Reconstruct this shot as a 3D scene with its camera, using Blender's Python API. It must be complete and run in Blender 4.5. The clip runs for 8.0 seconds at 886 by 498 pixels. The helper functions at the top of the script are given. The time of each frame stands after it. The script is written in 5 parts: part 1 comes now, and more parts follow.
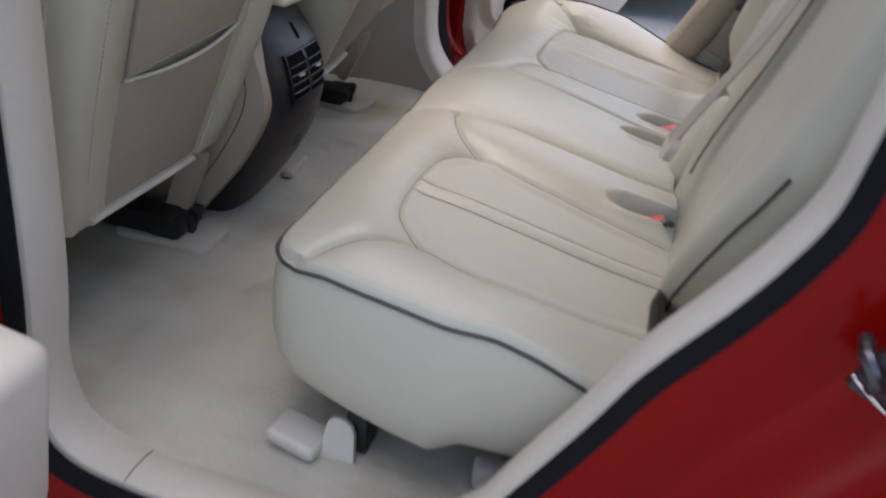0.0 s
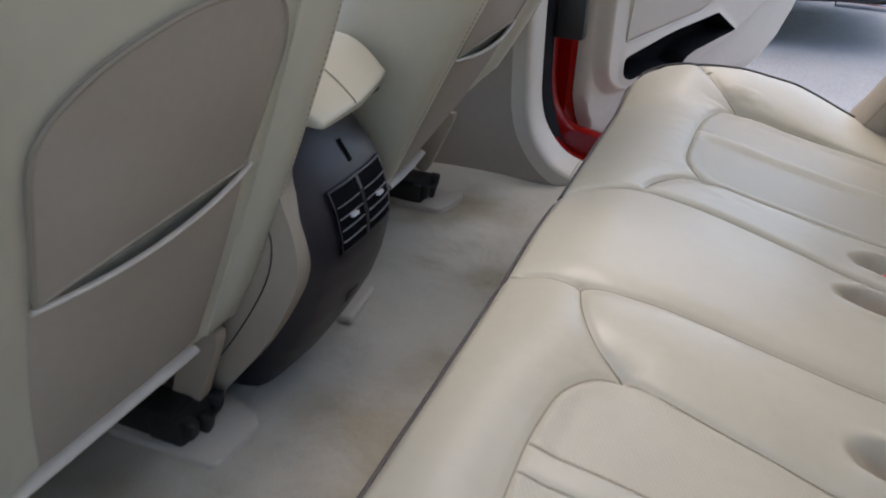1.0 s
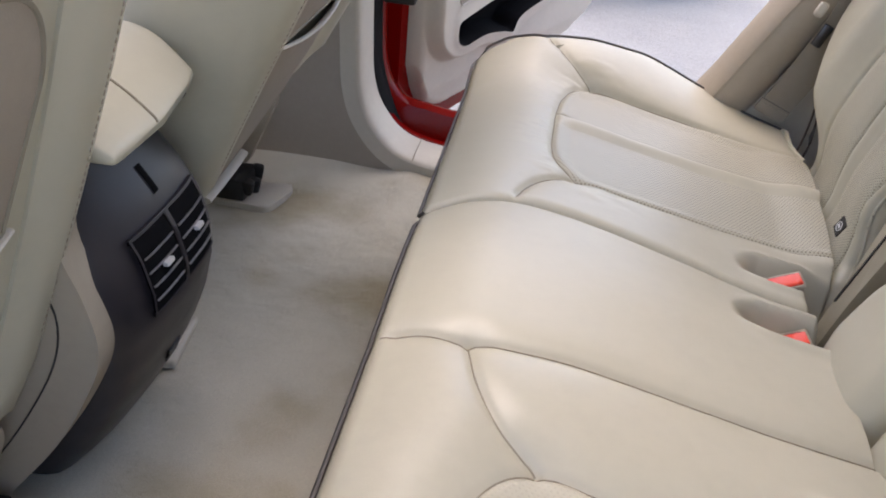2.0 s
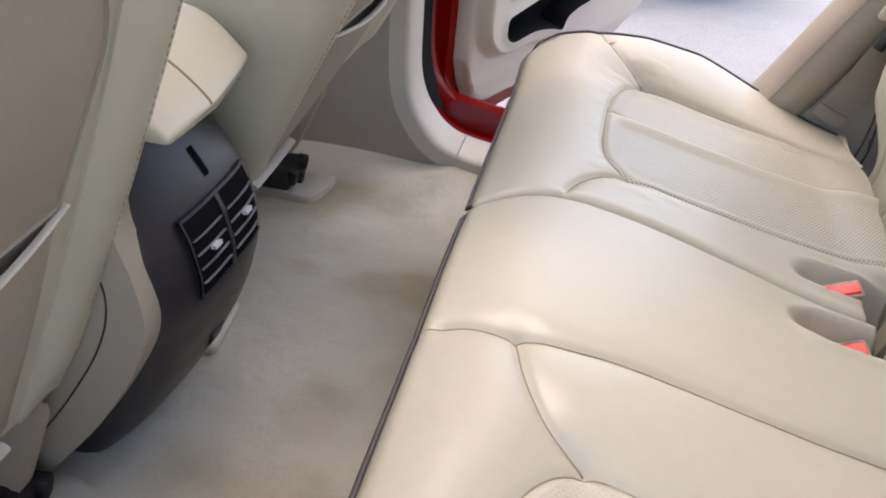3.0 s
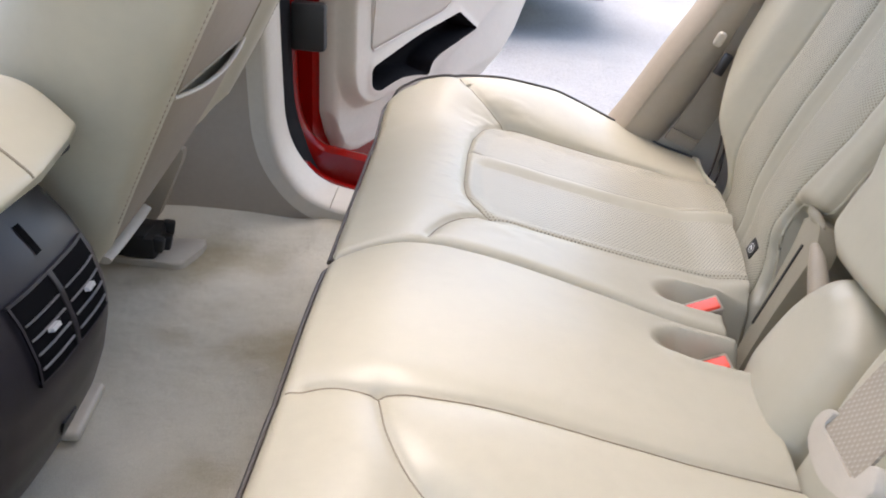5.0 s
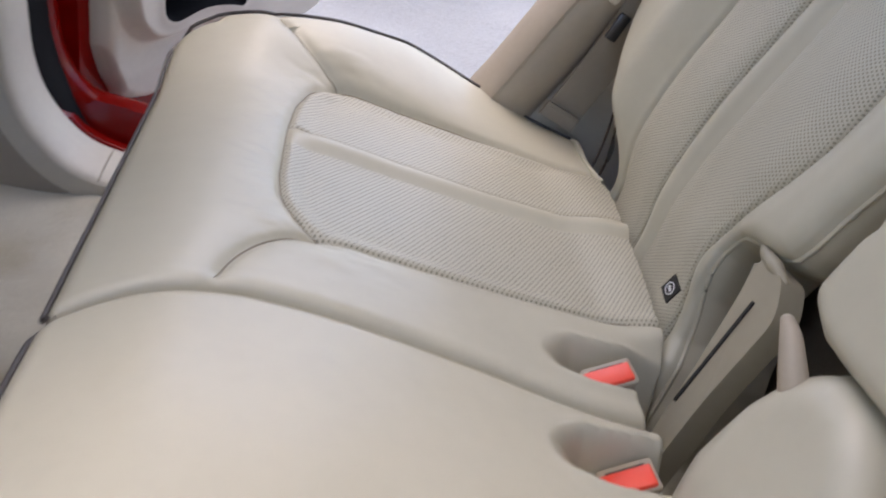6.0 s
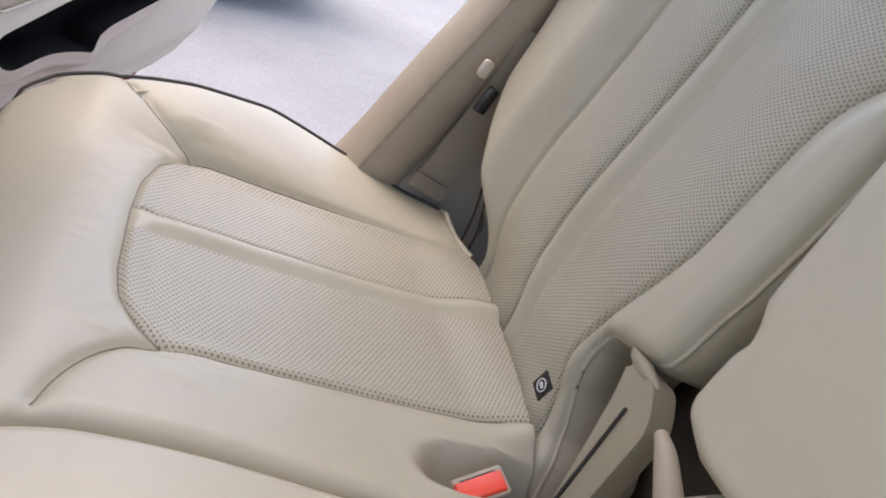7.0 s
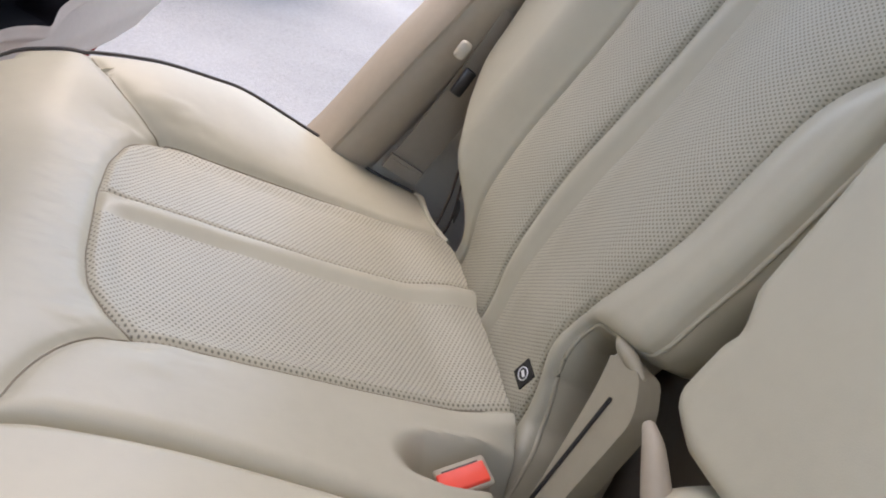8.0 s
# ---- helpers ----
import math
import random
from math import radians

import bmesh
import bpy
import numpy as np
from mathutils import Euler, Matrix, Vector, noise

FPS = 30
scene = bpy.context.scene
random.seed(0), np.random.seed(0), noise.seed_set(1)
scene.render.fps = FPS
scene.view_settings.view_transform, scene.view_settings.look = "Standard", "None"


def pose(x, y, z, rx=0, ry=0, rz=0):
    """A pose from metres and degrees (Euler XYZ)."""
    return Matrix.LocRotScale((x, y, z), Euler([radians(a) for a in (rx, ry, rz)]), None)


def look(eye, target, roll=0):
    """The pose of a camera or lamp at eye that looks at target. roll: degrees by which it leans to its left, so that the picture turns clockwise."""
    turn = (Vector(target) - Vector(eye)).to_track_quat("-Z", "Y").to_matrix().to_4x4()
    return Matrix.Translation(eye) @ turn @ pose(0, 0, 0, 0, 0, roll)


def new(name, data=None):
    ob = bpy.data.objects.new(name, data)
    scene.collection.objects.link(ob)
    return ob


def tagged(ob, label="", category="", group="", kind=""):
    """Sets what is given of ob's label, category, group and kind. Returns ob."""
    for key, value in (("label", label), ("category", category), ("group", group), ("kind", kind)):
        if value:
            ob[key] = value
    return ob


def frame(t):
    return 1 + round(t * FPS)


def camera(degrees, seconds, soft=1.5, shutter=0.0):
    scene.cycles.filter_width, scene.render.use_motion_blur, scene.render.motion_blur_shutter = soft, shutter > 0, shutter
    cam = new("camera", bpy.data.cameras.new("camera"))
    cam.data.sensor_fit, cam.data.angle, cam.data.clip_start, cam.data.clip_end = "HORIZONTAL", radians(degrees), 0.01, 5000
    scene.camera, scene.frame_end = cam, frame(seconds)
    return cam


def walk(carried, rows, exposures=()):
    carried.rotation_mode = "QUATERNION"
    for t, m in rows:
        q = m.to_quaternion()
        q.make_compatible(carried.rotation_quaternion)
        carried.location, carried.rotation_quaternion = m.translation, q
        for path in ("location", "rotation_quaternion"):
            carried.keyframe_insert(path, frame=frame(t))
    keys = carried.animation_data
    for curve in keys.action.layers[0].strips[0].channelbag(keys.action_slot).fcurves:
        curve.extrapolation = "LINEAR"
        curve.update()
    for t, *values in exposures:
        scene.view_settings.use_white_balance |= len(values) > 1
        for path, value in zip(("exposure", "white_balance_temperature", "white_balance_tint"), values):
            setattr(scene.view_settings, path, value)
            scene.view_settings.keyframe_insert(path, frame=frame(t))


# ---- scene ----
cam = camera(57.9, 8.0, soft=1.9, shutter=0.25)
PATH = [
    (0, (0.114, 0.022, 0.809), (-0.28, 1.712, -0.184), 6.6),
    (0.5, (0.013, 0.27, 0.817), (-0.533, 1.944, -0.132), 7.1),
    (0.7, (0.011, 0.354, 0.83), (-0.666, 1.96, -0.148), 3.0),
    (1, (-0.062, 0.538, 0.794), (-0.69, 2.169, -0.178), 2.3),
    (1.5, (-0.138, 0.688, 0.776), (-0.541, 2.322, -0.305), 3.0),
    (1.7, (-0.151, 0.716, 0.794), (-0.350, 2.390, -0.281), 5.0),
    (2.8, (-0.186, 0.752, 0.768), (-0.35, 2.442, -0.289), 6.7),
    (3, (-0.182, 0.742, 0.774), (-0.438, 2.41, -0.299), 6.5),
    (3.5, (-0.129, 0.742, 0.792), (-0.316, 2.464, -0.208), 6.3),
    (4, (-0.105, 0.74, 0.799), (-0.12, 2.503, -0.146), 5.6),
    (4.2, (-0.106, 0.739, 0.796), (-0.103, 2.499, -0.154), 5.9),
    (5.3, (-0.147, 0.809, 0.739), (-0.199, 2.564, -0.219), 4.7),
    (5.5, (-0.15, 0.874, 0.688), (-0.066, 2.561, -0.383), 10.2),
    (6, (-0.128, 1.105, 0.692), (0.269, 2.772, -0.339), 13.8),
    (6.5, (-0.123, 1.173, 0.705), (0.497, 2.84, -0.21), 17.2),
    (7, (-0.118, 1.174, 0.717), (0.577, 2.83, -0.162), 18.3),
    (7.5, (-0.122, 1.176, 0.71), (0.682, 2.793, -0.149), 18.7),
    (8, (-0.128, 1.194, 0.71), (0.658, 2.802, -0.184), 20.0),
]
EXPOSURES = [(0.0, 1.42, 6900, 17), (0.5, 1.44, 6700, 17), (1.0, 1.46, 6700, 14), (1.5, 1.68, 6900, 16), (3.0, 2.07, 7100, 18), (3.5, 2.22, 7100, 18), (4.0, 2.28, 7100, 17), (5.5, 2.12, 6950, 15),
             (6.0, 1.76, 6800, 17), (6.5, 1.82, 7050, 18), (8.0, 1.84, 7100, 16)]
walk(cam, [(t, look(eye, target, roll)) for t, eye, target, roll in PATH], EXPOSURES)

# ---- world, sun and exposure ----
world = bpy.data.worlds.new("sky")
scene.world = world
world.use_nodes = True
wn = world.node_tree
sky = wn.nodes.new("ShaderNodeTexSky")
sky.sky_type = 'NISHITA'
sky.sun_disc = False
sky.sun_elevation = radians(75)
sky.sun_rotation = radians(333)
sky.air_density = 1.1
sky.dust_density = 2.0
wn.links.new(sky.outputs[0], wn.nodes["Background"].inputs[0])
wn.nodes["Background"].inputs[1].default_value = 0.15
sun_data = bpy.data.lights.new("sun", 'SUN')
sun_data.energy = 0.8
sun_data.angle = radians(90)
sun_data.color = (1.0, 0.94, 0.85)
sun = new("sun", sun_data)
sun.matrix_world = look((-0.6, 1.2, 5.0), (0, 0, 0))


# ---- materials ----
def nodes_of(name):
    m = bpy.data.materials.new(name)
    m.use_nodes = True
    nt = m.node_tree
    return m, nt, nt.nodes["Principled BSDF"]


def node(nt, kind, **values):
    n = nt.nodes.new(kind)
    for k, v in values.items():
        n.inputs[k.replace("_", " ")].default_value = v
    return n


def mathn(nt, op, a, b=None, c=None):
    n = nt.nodes.new("ShaderNodeMath")
    n.operation = op
    for i, s in enumerate((a, b, c)):
        if s is None:
            continue
        if isinstance(s, (int, float)):
            n.inputs[i].default_value = s
        else:
            nt.links.new(s, n.inputs[i])
    return n.outputs[0]


def ramp(nt, fac, stops):
    r = nt.nodes.new("ShaderNodeValToRGB")
    while len(r.color_ramp.elements) < len(stops):
        r.color_ramp.elements.new(0.5)
    for e, (p, c) in zip(r.color_ramp.elements, stops):
        e.position, e.color = p, (*c, 1)
    nt.links.new(fac, r.inputs[0])
    return r.outputs[0]


def coords(nt):
    return nt.nodes.new("ShaderNodeTexCoord").outputs["Object"]


def noise_of(nt, co, scale, detail=4.0, rough=0.55):
    n = node(nt, "ShaderNodeTexNoise", Scale=scale, Detail=detail, Roughness=rough)
    nt.links.new(co, n.inputs["Vector"])
    return n.outputs["Fac"]


def bump_of(nt, height, strength, distance, normal=None):
    b = node(nt, "ShaderNodeBump", Strength=strength, Distance=distance)
    nt.links.new(height, b.inputs["Height"])
    if normal is not None:
        nt.links.new(normal, b.inputs["Normal"])
    return b.outputs[0]


def shade(c, k):
    return tuple(min(1.0, v * k) for v in c)


def leather(name, colour, rough=0.36, holes=None, depth=0.37, grain=520.0):
    """Grained leather; holes: the two axes of the surface along which small punched holes repeat."""
    m, nt, p = nodes_of(name)
    co = coords(nt)
    big = noise_of(nt, co, 5.0, 3.0)
    fine = noise_of(nt, co, 60.0, 4.0)
    tone = mathn(nt, 'ADD', mathn(nt, 'MULTIPLY', big, 0.65), mathn(nt, 'MULTIPLY', fine, 0.35))
    col = ramp(nt, tone, [(0.3, shade(colour, 0.93)), (0.5, colour), (0.72, shade(colour, 1.05))])
    vor = node(nt, "ShaderNodeTexVoronoi", Scale=grain)
    vor.feature = 'DISTANCE_TO_EDGE'
    nt.links.new(co, vor.inputs["Vector"])
    pebble = mathn(nt, 'MINIMUM', vor.outputs[0], 0.25)
    normal = bump_of(nt, pebble, 0.10, 0.001)
    normal = bump_of(nt, noise_of(nt, co, 26.0, 3.0), 0.10, 0.004, normal)
    r = mathn(nt, 'ADD', mathn(nt, 'MULTIPLY', fine, 0.14), rough - 0.07)
    if holes:
        sep = nt.nodes.new("ShaderNodeSeparateXYZ")
        nt.links.new(co, sep.inputs[0])
        a, b, pitch = sep.outputs[holes[0]], sep.outputs[holes[1]], holes[2]
        best = None
        for k in (0.0, 0.5):
            u = mathn(nt, 'SUBTRACT', mathn(nt, 'FRACT', mathn(nt, 'ADD', mathn(nt, 'DIVIDE', a, pitch), k)), 0.5)
            v = mathn(nt, 'SUBTRACT', mathn(nt, 'FRACT', mathn(nt, 'ADD', mathn(nt, 'DIVIDE', b, pitch * 1.5), k)), 0.5)
            v = mathn(nt, 'MULTIPLY', v, 1.5)
            d = mathn(nt, 'SQRT', mathn(nt, 'ADD', mathn(nt, 'MULTIPLY', u, u), mathn(nt, 'MULTIPLY', v, v)))
            best = d if best is None else mathn(nt, 'MINIMUM', best, d)
        hole = node(nt, "ShaderNodeMapRange", From_Min=0.14, From_Max=0.29, To_Min=0.0, To_Max=1.0)
        nt.links.new(best, hole.inputs[0])
        mix = nt.nodes.new("ShaderNodeMix")
        mix.data_type = 'RGBA'
        nt.links.new(hole.outputs[0], mix.inputs[0])
        mix.inputs[6].default_value = (*shade(colour, depth), 1)
        nt.links.new(col, mix.inputs[7])
        col = mix.outputs[2]
        normal = bump_of(nt, hole.outputs[0], 0.35, 0.001, normal)
    nt.links.new(col, p.inputs["Base Color"])
    nt.links.new(r, p.inputs["Roughness"])
    nt.links.new(normal, p.inputs["Normal"])
    p.inputs["Specular IOR Level"].default_value = 0.55
    return m


def plastic(name, colour, rough=0.5, grain=900.0, strength=0.12, metallic=0.0, coat=0.0, spread=0.06):
    m, nt, p = nodes_of(name)
    co = coords(nt)
    tone = mathn(nt, 'ADD', mathn(nt, 'MULTIPLY', noise_of(nt, co, 7.0), 0.6), mathn(nt, 'MULTIPLY', noise_of(nt, co, 90.0), 0.4))
    col = ramp(nt, tone, [(0.3, shade(colour, 1 - spread)), (0.7, shade(colour, 1 + spread))])
    nt.links.new(col, p.inputs["Base Color"])
    r = mathn(nt, 'ADD', mathn(nt, 'MULTIPLY', noise_of(nt, co, 40.0), 0.12), rough - 0.06)
    nt.links.new(r, p.inputs["Roughness"])
    if strength:
        nt.links.new(bump_of(nt, noise_of(nt, co, grain, 2.0), strength, 0.0012), p.inputs["Normal"])
    p.inputs["Metallic"].default_value = metallic
    p.inputs["Coat Weight"].default_value = coat
    p.inputs["Coat Roughness"].default_value = 0.06
    return m


def carpet_material(name, colour, stain):
    m, nt, p = nodes_of(name)
    co = coords(nt)
    big = noise_of(nt, co, 4.0, 2.5, 0.5)
    mid = noise_of(nt, co, 30.0, 4.0)
    pile = noise_of(nt, co, 700.0, 3.0, 0.7)
    tone = mathn(nt, 'ADD', mathn(nt, 'MULTIPLY', big, 0.92), mathn(nt, 'MULTIPLY', mid, 0.08))
    col = ramp(nt, tone, [(0.34, stain), (0.49, colour), (0.62, shade(colour, 1.10))])
    dark = node(nt, "ShaderNodeMapRange", From_Min=0.3, From_Max=0.7, To_Min=0.78, To_Max=1.06)
    nt.links.new(pile, dark.inputs[0])
    mul = nt.nodes.new("ShaderNodeVectorMath")
    mul.operation = 'SCALE'
    nt.links.new(col, mul.inputs[0])
    nt.links.new(dark.outputs[0], mul.inputs[3])
    nt.links.new(mul.outputs[0], p.inputs["Base Color"])
    p.inputs["Roughness"].default_value = 0.95
    p.inputs["Specular IOR Level"].default_value = 0.1
    p.inputs["Sheen Weight"].default_value = 0.25
    n1 = bump_of(nt, pile, 0.5, 0.003)
    nt.links.new(bump_of(nt, mid, 0.35, 0.012, n1), p.inputs["Normal"])
    return m


def ground_material():
    m, nt, p = nodes_of("concrete_ground")
    co = coords(nt)
    big = noise_of(nt, co, 0.8, 5.0)
    grit = noise_of(nt, co, 60.0, 6.0, 0.85)
    tone = mathn(nt, 'ADD', mathn(nt, 'MULTIPLY', big, 0.45), mathn(nt, 'MULTIPLY', grit, 0.55))
    col = ramp(nt, tone, [(0.30, (0.10, 0.099, 0.099)), (0.45, (0.255, 0.253, 0.250)), (0.55, (0.305, 0.302, 0.298)), (0.72, (0.43, 0.425, 0.42))])
    nt.links.new(col, p.inputs["Base Color"])
    p.inputs["Roughness"].default_value = 0.9
    nt.links.new(bump_of(nt, grit, 0.7, 0.012), p.inputs["Normal"])
    return m


def webbing_material():
    m, nt, p = nodes_of("seat_belt_webbing")
    co = coords(nt)
    sep = nt.nodes.new("ShaderNodeSeparateXYZ")
    nt.links.new(co, sep.inputs[0])
    a = mathn(nt, 'SINE', mathn(nt, 'MULTIPLY', sep.outputs[1], 1250.0))
    b = mathn(nt, 'SINE', mathn(nt, 'MULTIPLY', sep.outputs[2], 900.0))
    w = mathn(nt, 'ADD', mathn(nt, 'MULTIPLY', mathn(nt, 'MULTIPLY', a, b), 0.5), 0.5)
    w = mathn(nt, 'ADD', mathn(nt, 'MULTIPLY', w, 0.8), mathn(nt, 'MULTIPLY', noise_of(nt, co, 300.0), 0.2))
    col = ramp(nt, w, [(0.40, (0.345, 0.302, 0.240)), (0.70, (0.380, 0.334, 0.268)), (0.86, (0.47, 0.42, 0.345))])
    nt.links.new(col, p.inputs["Base Color"])
    p.inputs["Roughness"].default_value = 0.6
    nt.links.new(bump_of(nt, w, 0.4, 0.001), p.inputs["Normal"])
    return m


CREAM = (0.490, 0.460, 0.360)
M_LEATHER = leather("cream_leather", CREAM)
M_PERF_SEAT = leather("perforated_leather_seat", shade(CREAM, 0.98), 0.42, (0, 1, 0.0052))
M_PERF_NEAR = leather("perforated_leather_near_seat", shade(CREAM, 0.98), 0.40, (0, 1, 0.0052), 0.93)
M_PERF_BACK = leather("perforated_leather_back", shade(CREAM, 0.98), 0.42, (2, 1, 0.0044), 0.48)
M_PIPING = leather("dark_piping", (0.05, 0.042, 0.038), 0.5)
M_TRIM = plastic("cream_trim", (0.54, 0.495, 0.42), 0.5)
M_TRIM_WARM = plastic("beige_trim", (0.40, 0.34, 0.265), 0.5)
M_PANEL = plastic("taupe_panel", (0.345, 0.295, 0.24), 0.6, 500.0, 0.2)
M_CONSOLE = plastic("charcoal_plastic", (0.024, 0.021, 0.027), 0.42, 700.0, 0.08)
M_BLACK = plastic("black_plastic", (0.012, 0.012, 0.013), 0.5)
M_RUBBER = plastic("black_rubber", (0.006, 0.006, 0.007), 0.8, 300.0, 0.2)
M_RED = plastic("red_car_paint", (0.185, 0.003, 0.002), 0.16, 900.0, 0.0, 0.0, 0.0)
M_RED.node_tree.nodes["Principled BSDF"].inputs["Specular IOR Level"].default_value = 0.15
M_BUCKLE = plastic("orange_red_plastic", (0.85, 0.06, 0.03), 0.35)
M_CHROME = plastic("chrome", (0.75, 0.75, 0.77), 0.15, 900.0, 0.0, 1.0)
M_STEEL = plastic("dark_steel", (0.09, 0.09, 0.10), 0.3, 900.0, 0.0, 0.9)
M_CARPET = carpet_material("cream_carpet", (0.56, 0.525, 0.430), (0.40, 0.345, 0.235))
M_HEADLINER = plastic("headliner_cloth", (0.55, 0.48, 0.38), 0.9, 900.0, 0.3)
M_GROUND = ground_material()
M_WEB = webbing_material()
M_SLAT = plastic("grey_slat", (0.16, 0.16, 0.17), 0.3)
M_SILVER = plastic("silver_paint", (0.80, 0.80, 0.82), 0.25, 900.0, 0.0, 0.3)
M_HINGE = plastic("dark_beige_plastic", (0.335, 0.300, 0.225), 0.5)
M_SEAM = plastic("seam_thread", (0.27, 0.235, 0.18), 0.8)
# the beige webbing again, darkened in its colour for the shade at the far side
M_SHADOW_WEB = plastic("shaded_webbing", (0.32, 0.275, 0.22), 0.7, 600.0, 0.3)
M_VOID = plastic("matt_black", (0.006, 0.006, 0.007), 0.9)
M_VOID.node_tree.nodes["Principled BSDF"].inputs["Specular IOR Level"].default_value = 0.05
M_RUBBER.node_tree.nodes["Principled BSDF"].inputs["Specular IOR Level"].default_value = 0.15
M_BACKING = plastic("taupe_felt", (0.15, 0.125, 0.10), 0.95, 400.0, 0.4)
M_CORD = plastic("brown_cord", (0.045, 0.028, 0.020), 0.7)
M_WHITE = plastic("white_print_and_sunlit", (0.75, 0.75, 0.75), 0.6)


# ---- mesh helpers ----
def make(name, verts, faces, material, smooth=True):
    me = bpy.data.meshes.new(name)
    me.from_pydata([tuple(map(float, v)) for v in verts], [], [tuple(int(i) for i in f) for f in faces])
    me.materials.append(material)
    if smooth:
        me.polygons.foreach_set("use_smooth", [True] * len(me.polygons))
    me.update()
    return me


def from_bm(name, bm, material, smooth=True):
    bmesh.ops.recalc_face_normals(bm, faces=bm.faces)
    me = bpy.data.meshes.new(name)
    bm.to_mesh(me)
    bm.free()
    me.materials.append(material)
    if smooth:
        me.polygons.foreach_set("use_smooth", [True] * len(me.polygons))
        me.set_sharp_from_angle(angle=radians(40))
    return me


def thing(name, at, label, category, group="", kind=""):
    e = new(name)
    e.empty_display_size = 0.05
    e.location = at
    tagged(e, label, category, group, kind)
    return e


def part(name, me, parent=None, label="", kind=""):
    ob = new(name, me)
    if parent is not None:
        ob.parent = parent
        base = Matrix.Translation(parent.location)
        if parent.parent is not None:
            base = Matrix.Translation(parent.parent.location) @ parent.matrix_parent_inverse @ base
        ob.matrix_parent_inverse = base.inverted()
    return tagged(ob, label, kind=kind)


def grid_faces(n, m, off=0, flip=False):
    f = []
    for i in range(n - 1):
        for j in range(m - 1):
            a, b, c, d = off + i * m + j, off + (i + 1) * m + j, off + (i + 1) * m + j + 1, off + i * m + j + 1
            f.append((a, d, c, b) if flip else (a, b, c, d))
    return f


def loft(name, rows, material, closed=False, caps=False, smooth=True):
    """A skin over equal rows of points."""
    rows = [list(r) for r in rows]
    n, m = len(rows), len(rows[0])
    verts = [p for r in rows for p in r]
    f = []
    for i in range(n - 1):
        for j in range(m if closed else m - 1):
            k = (j + 1) % m
            f.append((i * m + j, (i + 1) * m + j, (i + 1) * m + k, i * m + k))
    if caps:
        f.append(tuple(range(m - 1, -1, -1)))
        f.append(tuple((n - 1) * m + j for j in range(m)))
    bm = bmesh.new()
    vs = [bm.verts.new(tuple(map(float, v))) for v in verts]
    for q in f:
        bm.faces.new([vs[i] for i in q])
    return from_bm(name, bm, material, smooth)


def tube(name, pts, r, material, sides=8, flat=1.0):
    pts = [Vector(p) for p in pts]
    rows = []
    for i, p in enumerate(pts):
        t = (pts[min(i + 1, len(pts) - 1)] - pts[max(i - 1, 0)]).normalized()
        a = t.cross(Vector((0, 0, 1)))
        if a.length < 0.1:
            a = t.cross(Vector((0, 1, 0)))
        a.normalize()
        b = t.cross(a)
        rows.append([p + r * (math.cos(k) * a + flat * math.sin(k) * b) for k in (2 * math.pi * s / sides for s in range(sides))])
    return loft(name, rows, material, True, True)


def capsule(name, pts, radii, material, sides=12):
    """A rounded finger along the points, with its own radius at each."""
    path = smooth_path(pts, 6)
    rr = [float(r) for r in np.interp(np.linspace(0, len(pts) - 1, len(path)), range(len(pts)), radii)]
    d0, d1 = (path[0] - path[1]).normalized(), (path[-1] - path[-2]).normalized()
    ends = [math.sin(k) for k in (1.5, 1.1, 0.7, 0.35)]
    path = [path[0] + d0 * rr[0] * e for e in ends] + path + [path[-1] + d1 * rr[-1] * e for e in reversed(ends)]
    caps = [math.cos(k) for k in (1.5, 1.1, 0.7, 0.35)]
    rr = [rr[0] * c for c in caps] + list(rr) + [rr[-1] * c for c in reversed(caps)]
    rows = []
    for i, p in enumerate(path):
        t = (path[min(i + 1, len(path) - 1)] - path[max(i - 1, 0)]).normalized()
        a = t.orthogonal().normalized() if i == 0 else (a - t * a.dot(t)).normalized()
        b = t.cross(a)
        rows.append([p + rr[i] * (math.cos(k) * a + math.sin(k) * b) for k in (2 * math.pi * s / sides for s in range(sides))])
    return loft(name, rows, material, True, True)


def stitches(name, pts, r, material, dash=0.0052, gap=0.0026):
    """A row of short threads along the points."""
    pts = [Vector(p) for p in pts]
    d = np.concatenate([[0.0], np.cumsum([(b - a).length for a, b in zip(pts[:-1], pts[1:])])])
    xyz = np.array([tuple(p) for p in pts])
    spot = lambda k: Vector([float(np.interp(k, d, xyz[:, i])) for i in range(3)])
    verts, faces = [], []
    for k in np.arange(0.0, d[-1] - dash, dash + gap):
        a, b = spot(k), spot(k + dash)
        t = (b - a).normalized()
        u = t.orthogonal().normalized() * r
        v = t.cross(u)
        m = (a + b) / 2
        base = len(verts)
        for c, f in ((a, 0.45), (m, 1.0), (b, 0.45)):
            verts += [c + f * u, c + f * v, c - f * u, c - f * v]
        for row in (0, 4):
            faces += [(base + row + i, base + row + (i + 1) % 4, base + row + 4 + (i + 1) % 4, base + row + 4 + i) for i in range(4)]
        faces += [(base + 3, base + 2, base + 1, base), (base + 8, base + 9, base + 10, base + 11)]
    return make(name, verts, faces, material)


